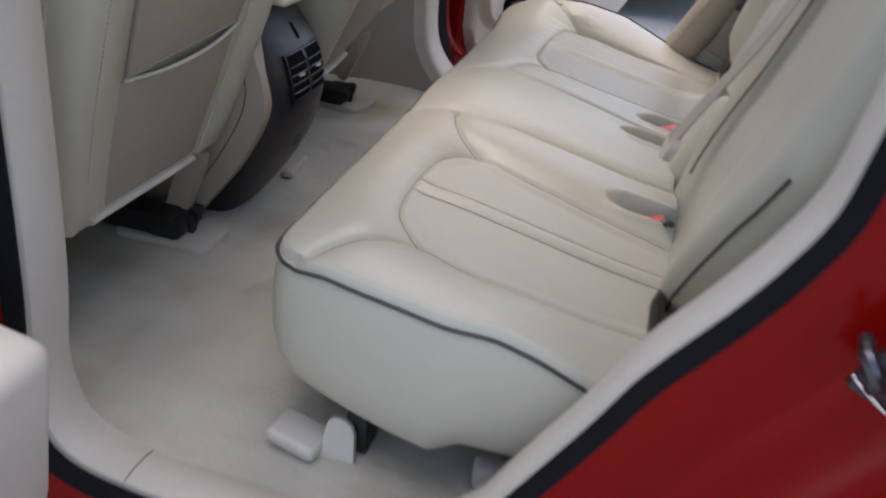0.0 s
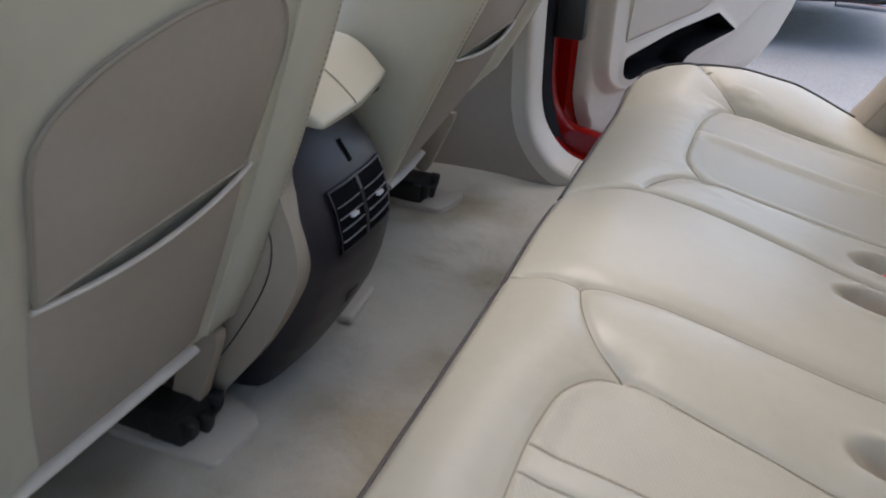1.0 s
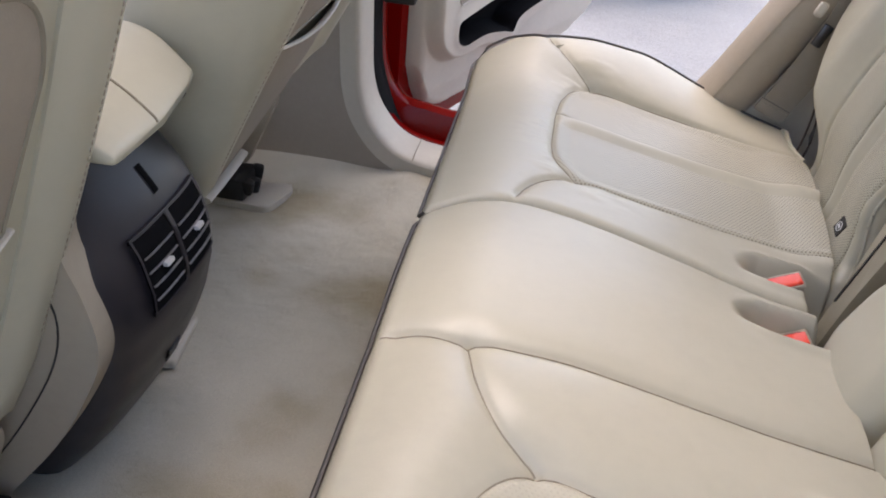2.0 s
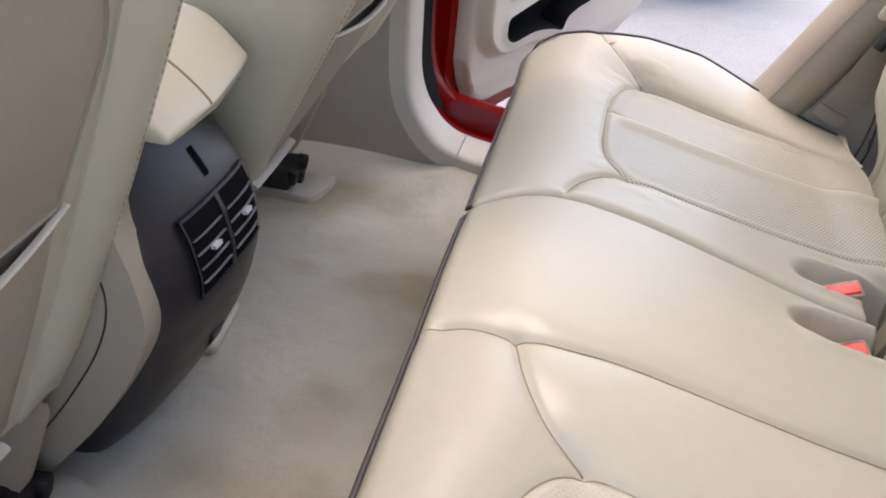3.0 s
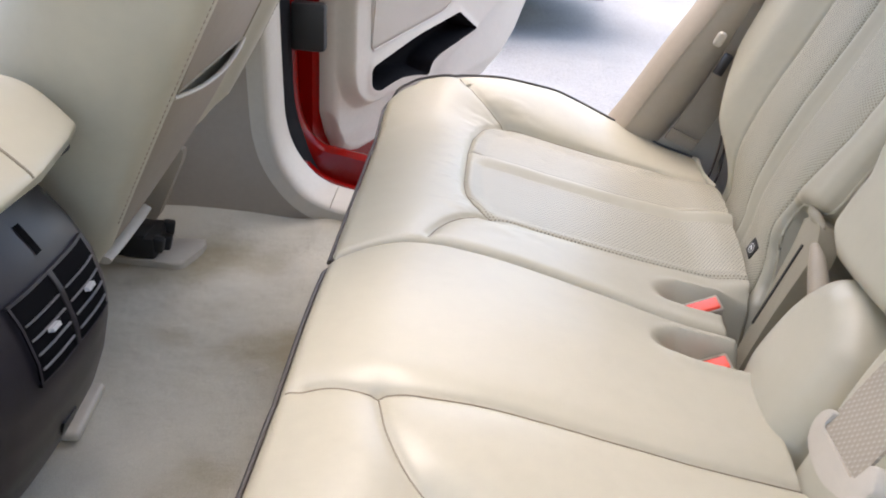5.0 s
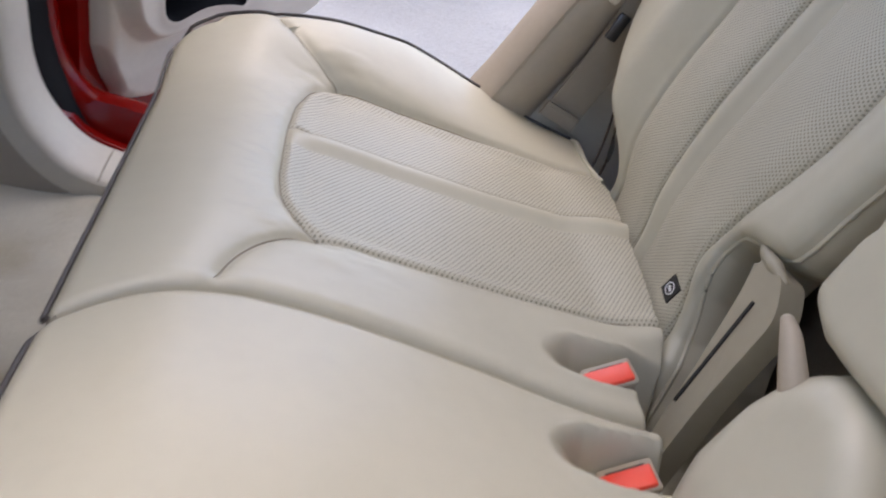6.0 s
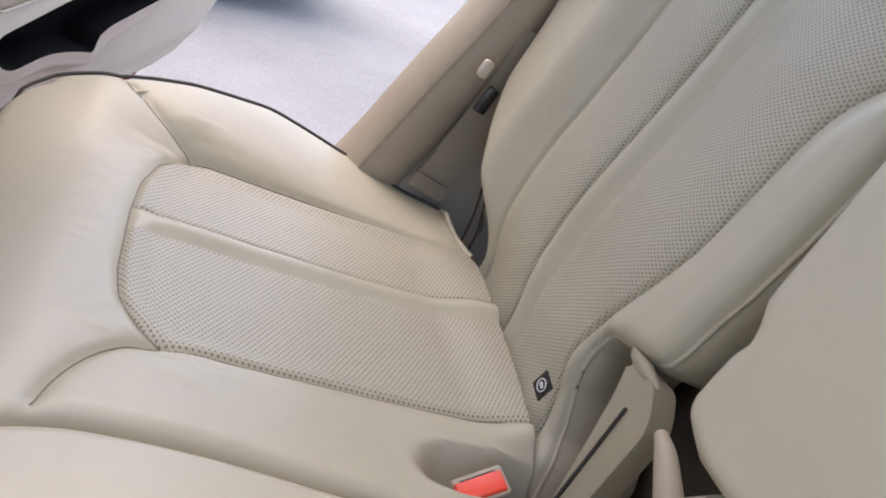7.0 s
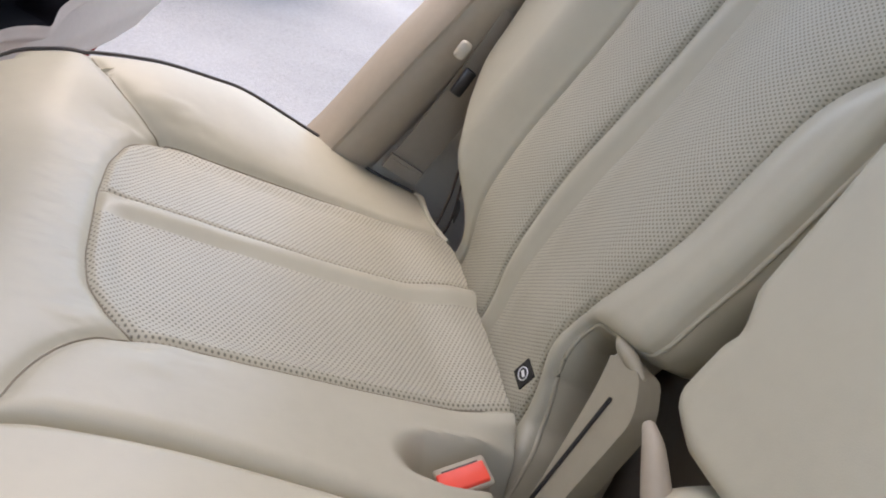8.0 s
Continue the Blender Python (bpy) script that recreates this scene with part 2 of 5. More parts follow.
def smooth_path(pts, per=8):
    """A Catmull-Rom curve through the points."""
    p = [Vector(q) for q in pts]
    p = [2 * p[0] - p[1]] + p + [2 * p[-1] - p[-2]]
    out = []
    for i in range(1, len(p) - 2):
        for k in range(per):
            t = k / per
            out.append(0.5 * (2 * p[i] + (p[i + 1] - p[i - 1]) * t + (2 * p[i - 1] - 5 * p[i] + 4 * p[i + 1] - p[i + 2]) * t * t
                              + (3 * p[i] - p[i - 1] - 3 * p[i + 1] + p[i + 2]) * t ** 3))
    out.append(p[-2])
    return out


def box(name, at, size, material, r=0.004, seg=2, turn=(0, 0, 0)):
    bm = bmesh.new()
    bmesh.ops.create_cube(bm, size=1.0)
    bmesh.ops.scale(bm, vec=size, verts=bm.verts)
    if r > 0:
        bmesh.ops.bevel(bm, geom=bm.edges[:], offset=min(r, 0.49 * min(size)), segments=seg, profile=0.5, affect='EDGES')
    bmesh.ops.transform(bm, matrix=pose(*at, *turn), verts=bm.verts)
    return from_bm(name, bm, material)


def rounded(pts, radii, n=6):
    """A closed outline with its corners rounded."""
    out = []
    k = len(pts)
    radii = radii if isinstance(radii, (list, tuple)) else [radii] * k
    for i in range(k):
        p0, p1, p2 = (Vector(pts[(i + d) % k]) for d in (-1, 0, 1))
        a, b = (p0 - p1), (p2 - p1)
        r = min(radii[i], 0.49 * a.length, 0.49 * b.length)
        if r <= 0:
            out.append(p1)
            continue
        a, b = p1 + a.normalized() * r, p1 + b.normalized() * r
        for s in range(n + 1):
            t = s / n
            out.append((1 - t) ** 2 * a + 2 * t * (1 - t) * p1 + t * t * b)
    return out


def prism(name, outline, place, depth, material, bevel=0.004, seg=2):
    """A plate: the outline (2D) laid by place(u, v, w), w from 0 to depth, with rounded rims."""
    bm = bmesh.new()
    vs = [bm.verts.new(place(u, v, 0.0)) for u, v in outline]
    top = [bm.verts.new(place(u, v, depth)) for u, v in outline]
    bm.faces.new(vs[::-1])
    ft = bm.faces.new(top)
    k = len(vs)
    for i in range(k):
        bm.faces.new((vs[i], vs[(i + 1) % k], top[(i + 1) % k], top[i]))
    if bevel:
        bmesh.ops.bevel(bm, geom=list(ft.edges), offset=bevel, segments=seg, profile=0.5, affect='EDGES')
    return from_bm(name, bm, material)


def ease(t):
    t = np.clip(t, 0, 1)
    return t * t * (3 - 2 * t)


def lerp(xs, ys, soft=0.0):
    """A curve through the points; soft: the width over which its bends are rounded."""
    if not soft:
        return lambda x: np.interp(x, xs, ys)
    t = np.linspace(xs[0] - 2 * soft, xs[-1] + 2 * soft, 800)
    y = np.interp(t, xs, ys)
    lo, hi = (ys[1] - ys[0]) / (xs[1] - xs[0]), (ys[-1] - ys[-2]) / (xs[-1] - xs[-2])
    y = np.where(t < xs[0], ys[0] + (t - xs[0]) * lo, np.where(t > xs[-1], ys[-1] + (t - xs[-1]) * hi, y))
    k = max(3, int(soft / (t[1] - t[0])) | 1)
    w = np.hanning(k + 2)[1:-1]
    w /= w.sum()
    y[k:-k] = np.convolve(y, w, "same")[k:-k]
    return lambda x: np.interp(x, t, y)


def line_distance(A, B, pts):
    """Distance of the points (A, B) from a polyline."""
    best = np.full(np.shape(A), 9.0)
    for (a0, b0), (a1, b1) in zip(pts[:-1], pts[1:]):
        da, db = a1 - a0, b1 - b0
        t = np.clip(((A - a0) * da + (B - b0) * db) / (da * da + db * db + 1e-12), 0, 1)
        best = np.minimum(best, np.hypot(A - a0 - t * da, B - b0 - t * db))
    return best


def nearest_on(A, B, lines):
    """The nearest points of the polylines, and their distance."""
    bd, ba, bb = np.full(np.shape(A), 9.0), np.array(A, float), np.array(B, float)
    for pts in lines:
        for (a0, b0), (a1, b1) in zip(pts[:-1], pts[1:]):
            da, db = a1 - a0, b1 - b0
            t = np.clip(((A - a0) * da + (B - b0) * db) / (da * da + db * db + 1e-12), 0, 1)
            qa, qb = a0 + t * da, b0 + t * db
            d = np.hypot(A - qa, B - qb)
            k = d < bd
            bd, ba, bb = np.where(k, d, bd), np.where(k, qa, ba), np.where(k, qb, bb)
    return ba, bb, bd


def centres(A):
    return 0.25 * (A[1:, 1:] + A[:-1, 1:] + A[1:, :-1] + A[:-1, :-1])


def snap(A, B, ids, lines, limit):
    """Moves the grid's points on the borders between regions onto the lines that part them."""
    p = np.pad(ids, 1, mode="edge")
    four = np.stack([p[1:, 1:], p[:-1, 1:], p[1:, :-1], p[:-1, :-1]])
    rim = four.min(0) != four.max(0)
    qa, qb, d = nearest_on(A, B, lines)
    k = rim & (d < limit)
    return np.where(k, qa, A), np.where(k, qb, B)


def inside(A, B, poly):
    res = np.zeros(np.shape(A), bool)
    k = len(poly)
    for i in range(k):
        (a0, b0), (a1, b1) = poly[i], poly[(i + 1) % k]
        hit = ((b0 > B) != (b1 > B)) & (A < (a1 - a0) * (B - b0) / (b1 - b0 + 1e-12) + a0)
        res ^= hit
    return res


def curve2(pts, per=6):
    return [(v.x, v.y) for v in smooth_path([(a, b, 0) for a, b in pts], per)]


def roll_off(d, r):
    t = np.clip(1 - d / r, 0, 1)
    return -r * (1 - np.sqrt(np.maximum(0, 1 - t * t)))


def pad(parent, name, P, out_dir, skirt, regions, material, label=""):
    """A stuffed pad: its face from the grid of points P, cut into regions (name, mask, material, label), and a skirt that goes
    down from the rim by rows of (outward, along out_dir)."""
    n, m, _ = P.shape
    mask = np.zeros((n - 1, m - 1), int)
    for k, (_, sel, _, _) in enumerate(regions):
        mask[sel] = k + 1
    loop = [(0, j) for j in range(m)] + [(i, m - 1) for i in range(1, n)] + [(n - 1, j) for j in range(m - 2, -1, -1)] + [(i, 0) for i in range(n - 2, 0, -1)]
    L = np.array([P[i, j] for i, j in loop])
    d = np.array(out_dir, float)
    T = np.roll(L, -2, 0) - np.roll(L, 2, 0)
    O = np.cross(T, d)
    O /= np.linalg.norm(O, axis=1)[:, None] + 1e-9
    if ((L - L.mean(0)) * O).sum() < 0:
        O = -O
    for _ in range(3):
        O = (np.roll(O, 1, 0) + O + np.roll(O, -1, 0))
        O /= np.linalg.norm(O, axis=1)[:, None] + 1e-9
    verts = list(P.reshape(-1, 3))
    idx0 = [i * m + j for i, j in loop]
    faces = [(i * m + j, (i + 1) * m + j, (i + 1) * m + j + 1, i * m + j + 1) for i in range(n - 1) for j in range(m - 1) if mask[i, j] == 0]
    for row in skirt:
        o, w = row(L) if callable(row) else row
        ring = L + O * np.reshape(o, (-1, 1)) + d * np.reshape(w, (-1, 1))
        idx1 = list(range(len(verts), len(verts) + len(ring)))
        verts += list(ring)
        k = len(idx0)
        faces += [(idx0[i], idx0[(i + 1) % k], idx1[(i + 1) % k], idx1[i]) for i in range(k)]
        idx0 = idx1
    faces.append(tuple(idx0))
    bm = bmesh.new()
    vs = [bm.verts.new(tuple(map(float, v))) for v in verts]
    for f in faces:
        bm.faces.new([vs[i] for i in f])
    bmesh.ops.delete(bm, geom=[v for v in bm.verts if not v.link_faces], context='VERTS')
    body = part(name, from_bm(name, bm, material), parent, label)
    for k, (rname, sel, rmat, rlabel) in enumerate(regions):
        used, f2, v2 = {}, [], []
        for i in range(n - 1):
            for j in range(m - 1):
                if mask[i, j] == k + 1:
                    q = []
                    for a, b in ((i, j), (i + 1, j), (i + 1, j + 1), (i, j + 1)):
                        if (a, b) not in used:
                            used[(a, b)] = len(v2)
                            v2.append(P[a, b])
                        q.append(used[(a, b)])
                    f2.append(q)
        bm = bmesh.new()
        vs = [bm.verts.new(tuple(map(float, v))) for v in v2]
        for f in f2:
            bm.faces.new([vs[i] for i in f])
        me = from_bm(rname, bm, rmat)
        part(rname, me, body, rlabel)
    return body, L, O

# ---- ground and car shell ----
def sheet(name, xs, ys, zf, material, low):
    X, Y = np.meshgrid(xs, ys, indexing="ij")
    Z = zf(X, Y)
    n, m = X.shape
    v = [(X[i, j], Y[i, j], Z[i, j]) for i in range(n) for j in range(m)]
    f = grid_faces(n, m)
    loop = [(0, j) for j in range(m)] + [(i, m - 1) for i in range(1, n)] + [(n - 1, j) for j in range(m - 2, -1, -1)] + [(i, 0) for i in range(n - 2, 0, -1)]
    ids = [i * m + j for i, j in loop]
    base = len(v)
    v += [(X[i, j], Y[i, j], low) for i, j in loop]
    k = len(ids)
    f += [(ids[i], base + i, base + (i + 1) % k, ids[(i + 1) % k]) for i in range(k)]
    f.append(tuple(range(base + k - 1, base - 1, -1)))
    bm = bmesh.new()
    vs = [bm.verts.new(tuple(map(float, q))) for q in v]
    for q in f:
        bm.faces.new([vs[i] for i in q])
    return from_bm(name, bm, material)


def fractal(X, Y, scale, seed=0.0):
    out = np.zeros(X.shape)
    for i in range(X.shape[0]):
        for j in range(X.shape[1]):
            out[i, j] = noise.fractal(Vector((X[i, j] * scale, Y[i, j] * scale, seed)), 1.0, 2.0, 3)
    return out


GROUND_Z = -0.42
ground = part("ground", sheet("ground", np.linspace(-400, 400, 9), np.linspace(-400, 400, 9), lambda X, Y: 0 * X + GROUND_Z, M_GROUND, GROUND_Z - 0.5))
tagged(ground, "pale grey gritty concrete ground outside the car", "ground", kind="structure")


def carpet_height(X, Y):
    z = 0.006 * fractal(X, Y, 8.0) + 0.007 * fractal(X, Y, 2.5, 3.0) - 0.002
    z = z + 0.040 * ease((Y - 2.06) / 0.13) + 0.006 * ease((0.80 - Y) / 0.10)
    z = z + 0.012 * np.exp(-((X + 0.40) / 0.05) ** 2) * ease((Y - 1.5) / 0.2)
    return z


carpet = part("floor", sheet("floor", np.linspace(-1.55, 0.60, 110), np.linspace(0.685, 2.195, 90), carpet_height, M_CARPET, -0.05))
tagged(carpet, "cream cut-pile car floor carpet, lightly soiled and rumpled", "carpet", kind="structure")

# the door opening: its outline in x and z, and how far it is widened or narrowed
OPENING = [(-0.52, 1.22), (-0.52, 0.60), (-0.518, 0.30), (-0.512, 0.20), (-0.488, 0.135), (-0.440, 0.083), (-0.37, 0.060), (-0.25, 0.053), (-0.10, 0.053),
           (-0.01, 0.075), (0.045, 0.150), (0.095, 0.250), (0.175, 0.413), (0.235, 0.53), (0.285, 0.65), (0.32, 0.80), (0.33, 1.22)]
NEAR_OPENING = [(-0.502, 1.22), (-0.502, 0.60), (-0.503, 0.33), (-0.506, 0.24), (-0.514, 0.14), (-0.501, 0.066), (-0.465, 0.030), (-0.40, 0.014), (-0.30, 0.008), (-0.15, 0.012),
                (-0.05, 0.040), (0.029, 0.109), (0.077, 0.189), (0.137, 0.297), (0.176, 0.373), (0.229, 0.452), (0.261, 0.507), (0.282, 0.555), (0.290, 0.605), (0.295, 0.66), (0.30, 0.80), (0.30, 1.22)]
SILL_PATHS = [smooth_path([(x, 0, z) for x, z in k], 6) for k in (NEAR_OPENING, OPENING)]


def ring(widen, y, lift=0.0):
    out = []
    path = SILL_PATHS[1 if y > 1.44 else 0]
    for i, p in enumerate(path):
        t = (path[min(i + 1, len(path) - 1)] - path[max(i - 1, 0)]).normalized()
        nrm = Vector((t.z, 0, -t.x))
        q = p + nrm * widen
        lean = 0.055 * max(0.0, q.z - 0.12)
        back = float(ease(q.x / 0.12)) if y > 1.44 else 0.0
        out.append(Vector((q.x + 0.042 * back, y + (lean if y < 1.44 else 0.035 * back - lean), q.z + lift)))
    return out


def opening(side):
    """The trim, seal and painted jamb round one rear door opening. side 0: y falls outwards; 1: y grows outwards."""
    Y = (lambda d: 0.690 - d) if side == 0 else (lambda d: 2.185 + d)
    path = SILL_PATHS[side]
    trim_rows = [(0.0, -0.004), (0.002, 0.004), (0.010, 0.018), (0.014, 0.045), (0.016, 0.075), (0.012, 0.092), (0.0, 0.100)]
    if side == 0:
        trim_rows = [(0.0, -0.004), (0.002, 0.004), (0.008, 0.014), (0.010, 0.034), (0.010, 0.052), (0.006, 0.066), (0.0, 0.070)]
    end = trim_rows[-1][1]

    def trim_ring(w, d, w2, d2):
        """The rear leg of the far opening is broader and rolls over on to the side wall."""
        k = [float(ease((p.x - 0.0) / 0.10)) if side == 1 else 0.0 for p in path]
        return [a.lerp(b, f) for a, b, f in zip(ring(-w, Y(d)), ring(-w2, Y(d2)), k)]
    broad = [(-0.084, 0.036), (-0.076, 0.014), (-0.056, -0.003), (-0.028, -0.010), (-0.004, -0.004), (0.010, 0.014), (0.016, 0.045), (0.014, 0.080), (0.0, 0.100)]
    plain = trim_rows[:1] * 2 + trim_rows
    if side == 1:
        plain = [(0.016 * math.sin(a), -0.004 + 0.058 * (1 - math.cos(a))) for a in np.linspace(0, math.pi / 2, 7)] + [(0.013, 0.090), (0.0, 0.100)]
    rows = [trim_ring(w, d, w2, d2) for (w, d), (w2, d2) in zip(plain, broad)] + [ring(0.03, Y(end)), ring(0.03, Y(-0.004)), ring(0.0, Y(-0.004))]
    cut = next(i for i, p in enumerate(path) if p.x > (-0.02 if side == 1 else 9.0)) if side == 1 else len(path) - 1
    leg = part("trim", loft("trim", [r[:cut + 1] for r in rows], M_TRIM))
    tagged(leg, "cream moulded plastic trim round the rear door opening", "door trim", kind="structure")
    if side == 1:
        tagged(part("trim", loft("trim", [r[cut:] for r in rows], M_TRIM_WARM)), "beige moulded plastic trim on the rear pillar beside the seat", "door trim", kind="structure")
    joint = min(range(len(path)), key=lambda i: abs(path[i].x + 0.40) + (9 if path[i].z > 0.2 else 0))
    across = [ring(-w - 0.0003, Y(d))[joint] for w, d in (plain[1:-1] if side == 1 else trim_rows[1:-1])]
    part("joint", tube("joint", across, 0.0012, M_SEAM, 6), leg, "thin dark joint between two trim pieces")
    seal_rows = ((0.004, 0.0), (-0.004, 0.003), (-0.007, 0.009), (-0.004, 0.017), (0.004, 0.022), (0.010, 0.022), (0.010, 0.0), (0.004, 0.0))
    if side == 1:
        seal_rows = ((0.006, 0.0), (-0.002, 0.008), (-0.008, 0.026), (-0.011, 0.052), (-0.011, 0.082), (0.010, 0.088), (0.03, 0.05), (0.03, 0.0))
    def seal_ring(w, d):
        """On the far side the seal shrinks to a narrow lip along the sill."""
        out = []
        for p, c, e, low in zip(path, ring(w, Y(end + d)), ring(w + 0.10, Y(end + d)), ring(0.026 + 0.3 * w, Y(end + 0.052 + 0.2 * d))):
            out.append(c if side == 0 else e if c.x >= 0.0 else c.lerp(low, float(ease((p.x + 0.512) / 0.11))))
        return out
    seal = loft("door_seal", [seal_ring(w, d) for w, d in seal_rows], M_RUBBER)
    tagged(part("trim", seal), "black rubber door seal", "door seal", kind="structure")
    flange = [(0.006, 0.018), (0.020, 0.024), (0.050, 0.030), (0.078, 0.031), (0.084, 0.033), (0.090, 0.037), (0.104, 0.040), (0.118, 0.043), (0.130, 0.046), (0.147, 0.058), (0.160, 0.075), (0.172, 0.12)]
    step = [(0.004, 0.0), (0.003, 0.020), (0.003, 0.046), (0.012, 0.052), (0.014, 0.066), (-0.002, 0.072), (-0.011, 0.082), (-0.016, 0.096), (-0.016, 0.114), (-0.009, 0.127), (0.02, 0.134), (0.172, 0.14)]
    jamb_rows = []
    for (w0, d0), (w1, d1) in zip(step, flange):
        row = []
        for p, a, c in zip(path, ring(w0, Y(end + d0)), ring(w1, Y(end + d1))):
            a.z += 0.030 * float(ease((d0 - 0.066) / 0.016) * ease((p.x + 0.50) / 0.10) * ease((0.15 - d0) / 0.02)) if side == 1 else 0.0
            row.append(c if side == 0 or c.x > 0.0 else a)
        jamb_rows.append(row)
    jamb = loft("jamb", jamb_rows, M_RED)
    jamb = tagged(part("trim", jamb), "glossy red painted metal door jamb", "door jamb", kind="structure")
    if side == 1:
        for d, r in ((0.010, 0.0032), (0.024, 0.0026)):
            line = [p for p in ring(0.002, Y(end + d)) if -0.47 < p.x < -0.02 and p.z < 0.2]
            part("rib", tube("rib", line, r, M_RED, 8), jamb, "raised painted rib along the sill")
    # body skin round the opening
    rows = [jamb_rows[-1], ring(0.18, Y(end + 0.135))]
    outer = []
    for p in rows[-1]:
        x, z = p.x, p.z
        if x < -0.4 and z > 0.02:
            outer.append(Vector((-0.70, p.y, z)))
        elif x < 0.0:
            outer.append(Vector((x, p.y + (0.03 if side == 0 else -0.03), -0.20)))
        else:
            k = min(1.0, max(0.0, (z - 0.0) / 0.5))
            outer.append(Vector((x + 0.10 + 1.0 * k, p.y, z - 0.25 * (1 - k) - 0.02)))
    skin = loft("wall", rows + [outer], M_RED)
    tagged(part("wall_left" if side == 0 else "wall_right", skin), "glossy red painted car body side", "car body", kind="structure")
    return Y(end)


opening(0)
opening(1)


def wall_plate(name, outline, y0, depth, material, label, category="car trim"):
    me = prism(name, outline, lambda u, v, w: (u, y0 + w, v), depth, material, 0.004)
    return tagged(part(name, me), label, category, kind="structure")


# inner side walls forward of and behind the door openings
wall_plate("wall_pillar_right", [(-1.5, -0.03), (-0.36, -0.03), (-0.36, 0.055), (-0.440, 0.078), (-0.490, 0.128), (-0.514, 0.195), (-0.522, 0.30), (-0.524, 1.22), (-1.5, 1.22)], 2.191, 0.09, M_PANEL, "taupe grained lower centre pillar panel")
wall_plate("wall_pillar_left", [(-1.5, -0.04), (-0.36, -0.04), (-0.36, 0.004), (-0.460, 0.022), (-0.504, 0.060), (-0.519, 0.135), (-0.512, 0.24), (-0.508, 1.22), (-1.5, 1.22)], 0.684, -0.03, M_PANEL, "taupe grained lower centre pillar panel")
for side, y0, dep in ((0, 0.686, -0.05), (1, 2.189, 0.05)):
    back = 0.05 if side else 0.050
    wall_plate("wall_quarter_left" if side == 0 else "wall_quarter_right",
               [(0.02, 0.02), (1.5, 0.02), (1.5, 0.95), (0.345 + back, 0.95), (0.325 + back, 0.80), (0.29 + back, 0.65), (0.24 + back, 0.53), (0.18 + back, 0.413), (0.10 + back, 0.25), (0.05 + back, 0.15)],
               y0 + (0.035 if side else 0.0), dep, M_TRIM, "beige plastic rear quarter trim beside the seat")
for nm, at, size, mat, lab, cat in (
        ("wall_rear", (1.55, 1.44, 0.35), (0.06, 1.50, 0.8), M_TRIM_WARM, "beige plastic trim at the back of the car", "car trim"),
        ("wall_front", (-1.60, 1.44, 0.33), (0.06, 1.50, 0.8), M_BLACK, "dark plastic dashboard panel", "dashboard"),
        ("wall_door_front_left", (-1.1, 0.63, 0.22), (0.9, 0.04, 0.95), M_TRIM, "cream inner panel of a front door", "car trim"),
        ("wall_door_front_right", (-1.1, 2.32, 0.22), (0.9, 0.04, 0.95), M_TRIM, "cream inner panel of a front door", "car trim"),
        ("wall_shelf", (1.1, 1.44, 0.30), (0.9, 1.49, 0.04), M_CARPET, "carpeted load floor behind the rear seat", "load floor")):
    tagged(part(nm, box(nm, at, size, mat, 0.01)), lab, cat, kind="structure")
ROOF = [(-1.04, 0.64), (1.60, 0.64), (1.60, 2.24), (-1.04, 2.24)]
# unseen hole added to the roof, sized to let daylight down on the bench
LIGHT_HOLE = [(v.x, v.y) for v in rounded([(-0.62, 1.12), (0.06, 1.12), (0.06, 1.76), (-0.62, 1.76)], 0.05, 3)]
bm = bmesh.new()
levels = []
for z in (1.245, 1.300):
    edges = []
    for loop in (ROOF, LIGHT_HOLE):
        vs = [bm.verts.new((x, y, z)) for x, y in loop]
        edges.append((vs, [bm.edges.new((vs[i], vs[(i + 1) % len(vs)])) for i in range(len(vs))]))
    levels.append(edges)
    bmesh.ops.triangle_fill(bm, edges=edges[0][1] + edges[1][1], use_beauty=True)
for k in (0, 1):
    low_vs, top_vs = levels[0][k][0], levels[1][k][0]
    for i in range(len(low_vs)):
        j = (i + 1) % len(low_vs)
        bm.faces.new((low_vs[i], low_vs[j], top_vs[j], top_vs[i]))
tagged(part("ceiling", from_bm("ceiling", bm, M_HEADLINER, False)), "cream cloth headliner with a hole added to light the bench", "headliner", kind="structure")
underbody = part("floor_underbody", box("floor_underbody", (0.0, 1.44, -0.115), (3.1, 1.46, 0.12), M_BLACK, 0.02))
tagged(underbody, "dark underside of the car floor", "car floor", kind="structure")

# inner face of the sills below the trim
for nm, y0, dep, dz in (("wall_sill_left", 0.687, -0.05, -0.040), ("wall_sill_right", 2.188, 0.05, 0.0)):
    wall_plate(nm, [(-0.355, -0.05), (0.10, -0.05), (0.10, 0.20 + dz), (0.045, 0.14 + dz), (-0.01, 0.066 + dz), (-0.10, 0.046 + dz), (-0.25, 0.046 + dz), (-0.355, 0.050 + dz)],
               y0, dep, M_TRIM, "cream plastic inner face of the door sill")

# ---- rear bench cushions ----
REAR_NEAR = thing("rear_seat", (0.0, 1.18, 0.0), "wide cream leather rear seat with armrest and dark piping", "car seat", "rear seats")
REAR_FAR = thing("rear_seat", (0.0, 1.90, 0.0), "narrow cream leather rear seat with perforated inserts", "car seat", "rear seats")

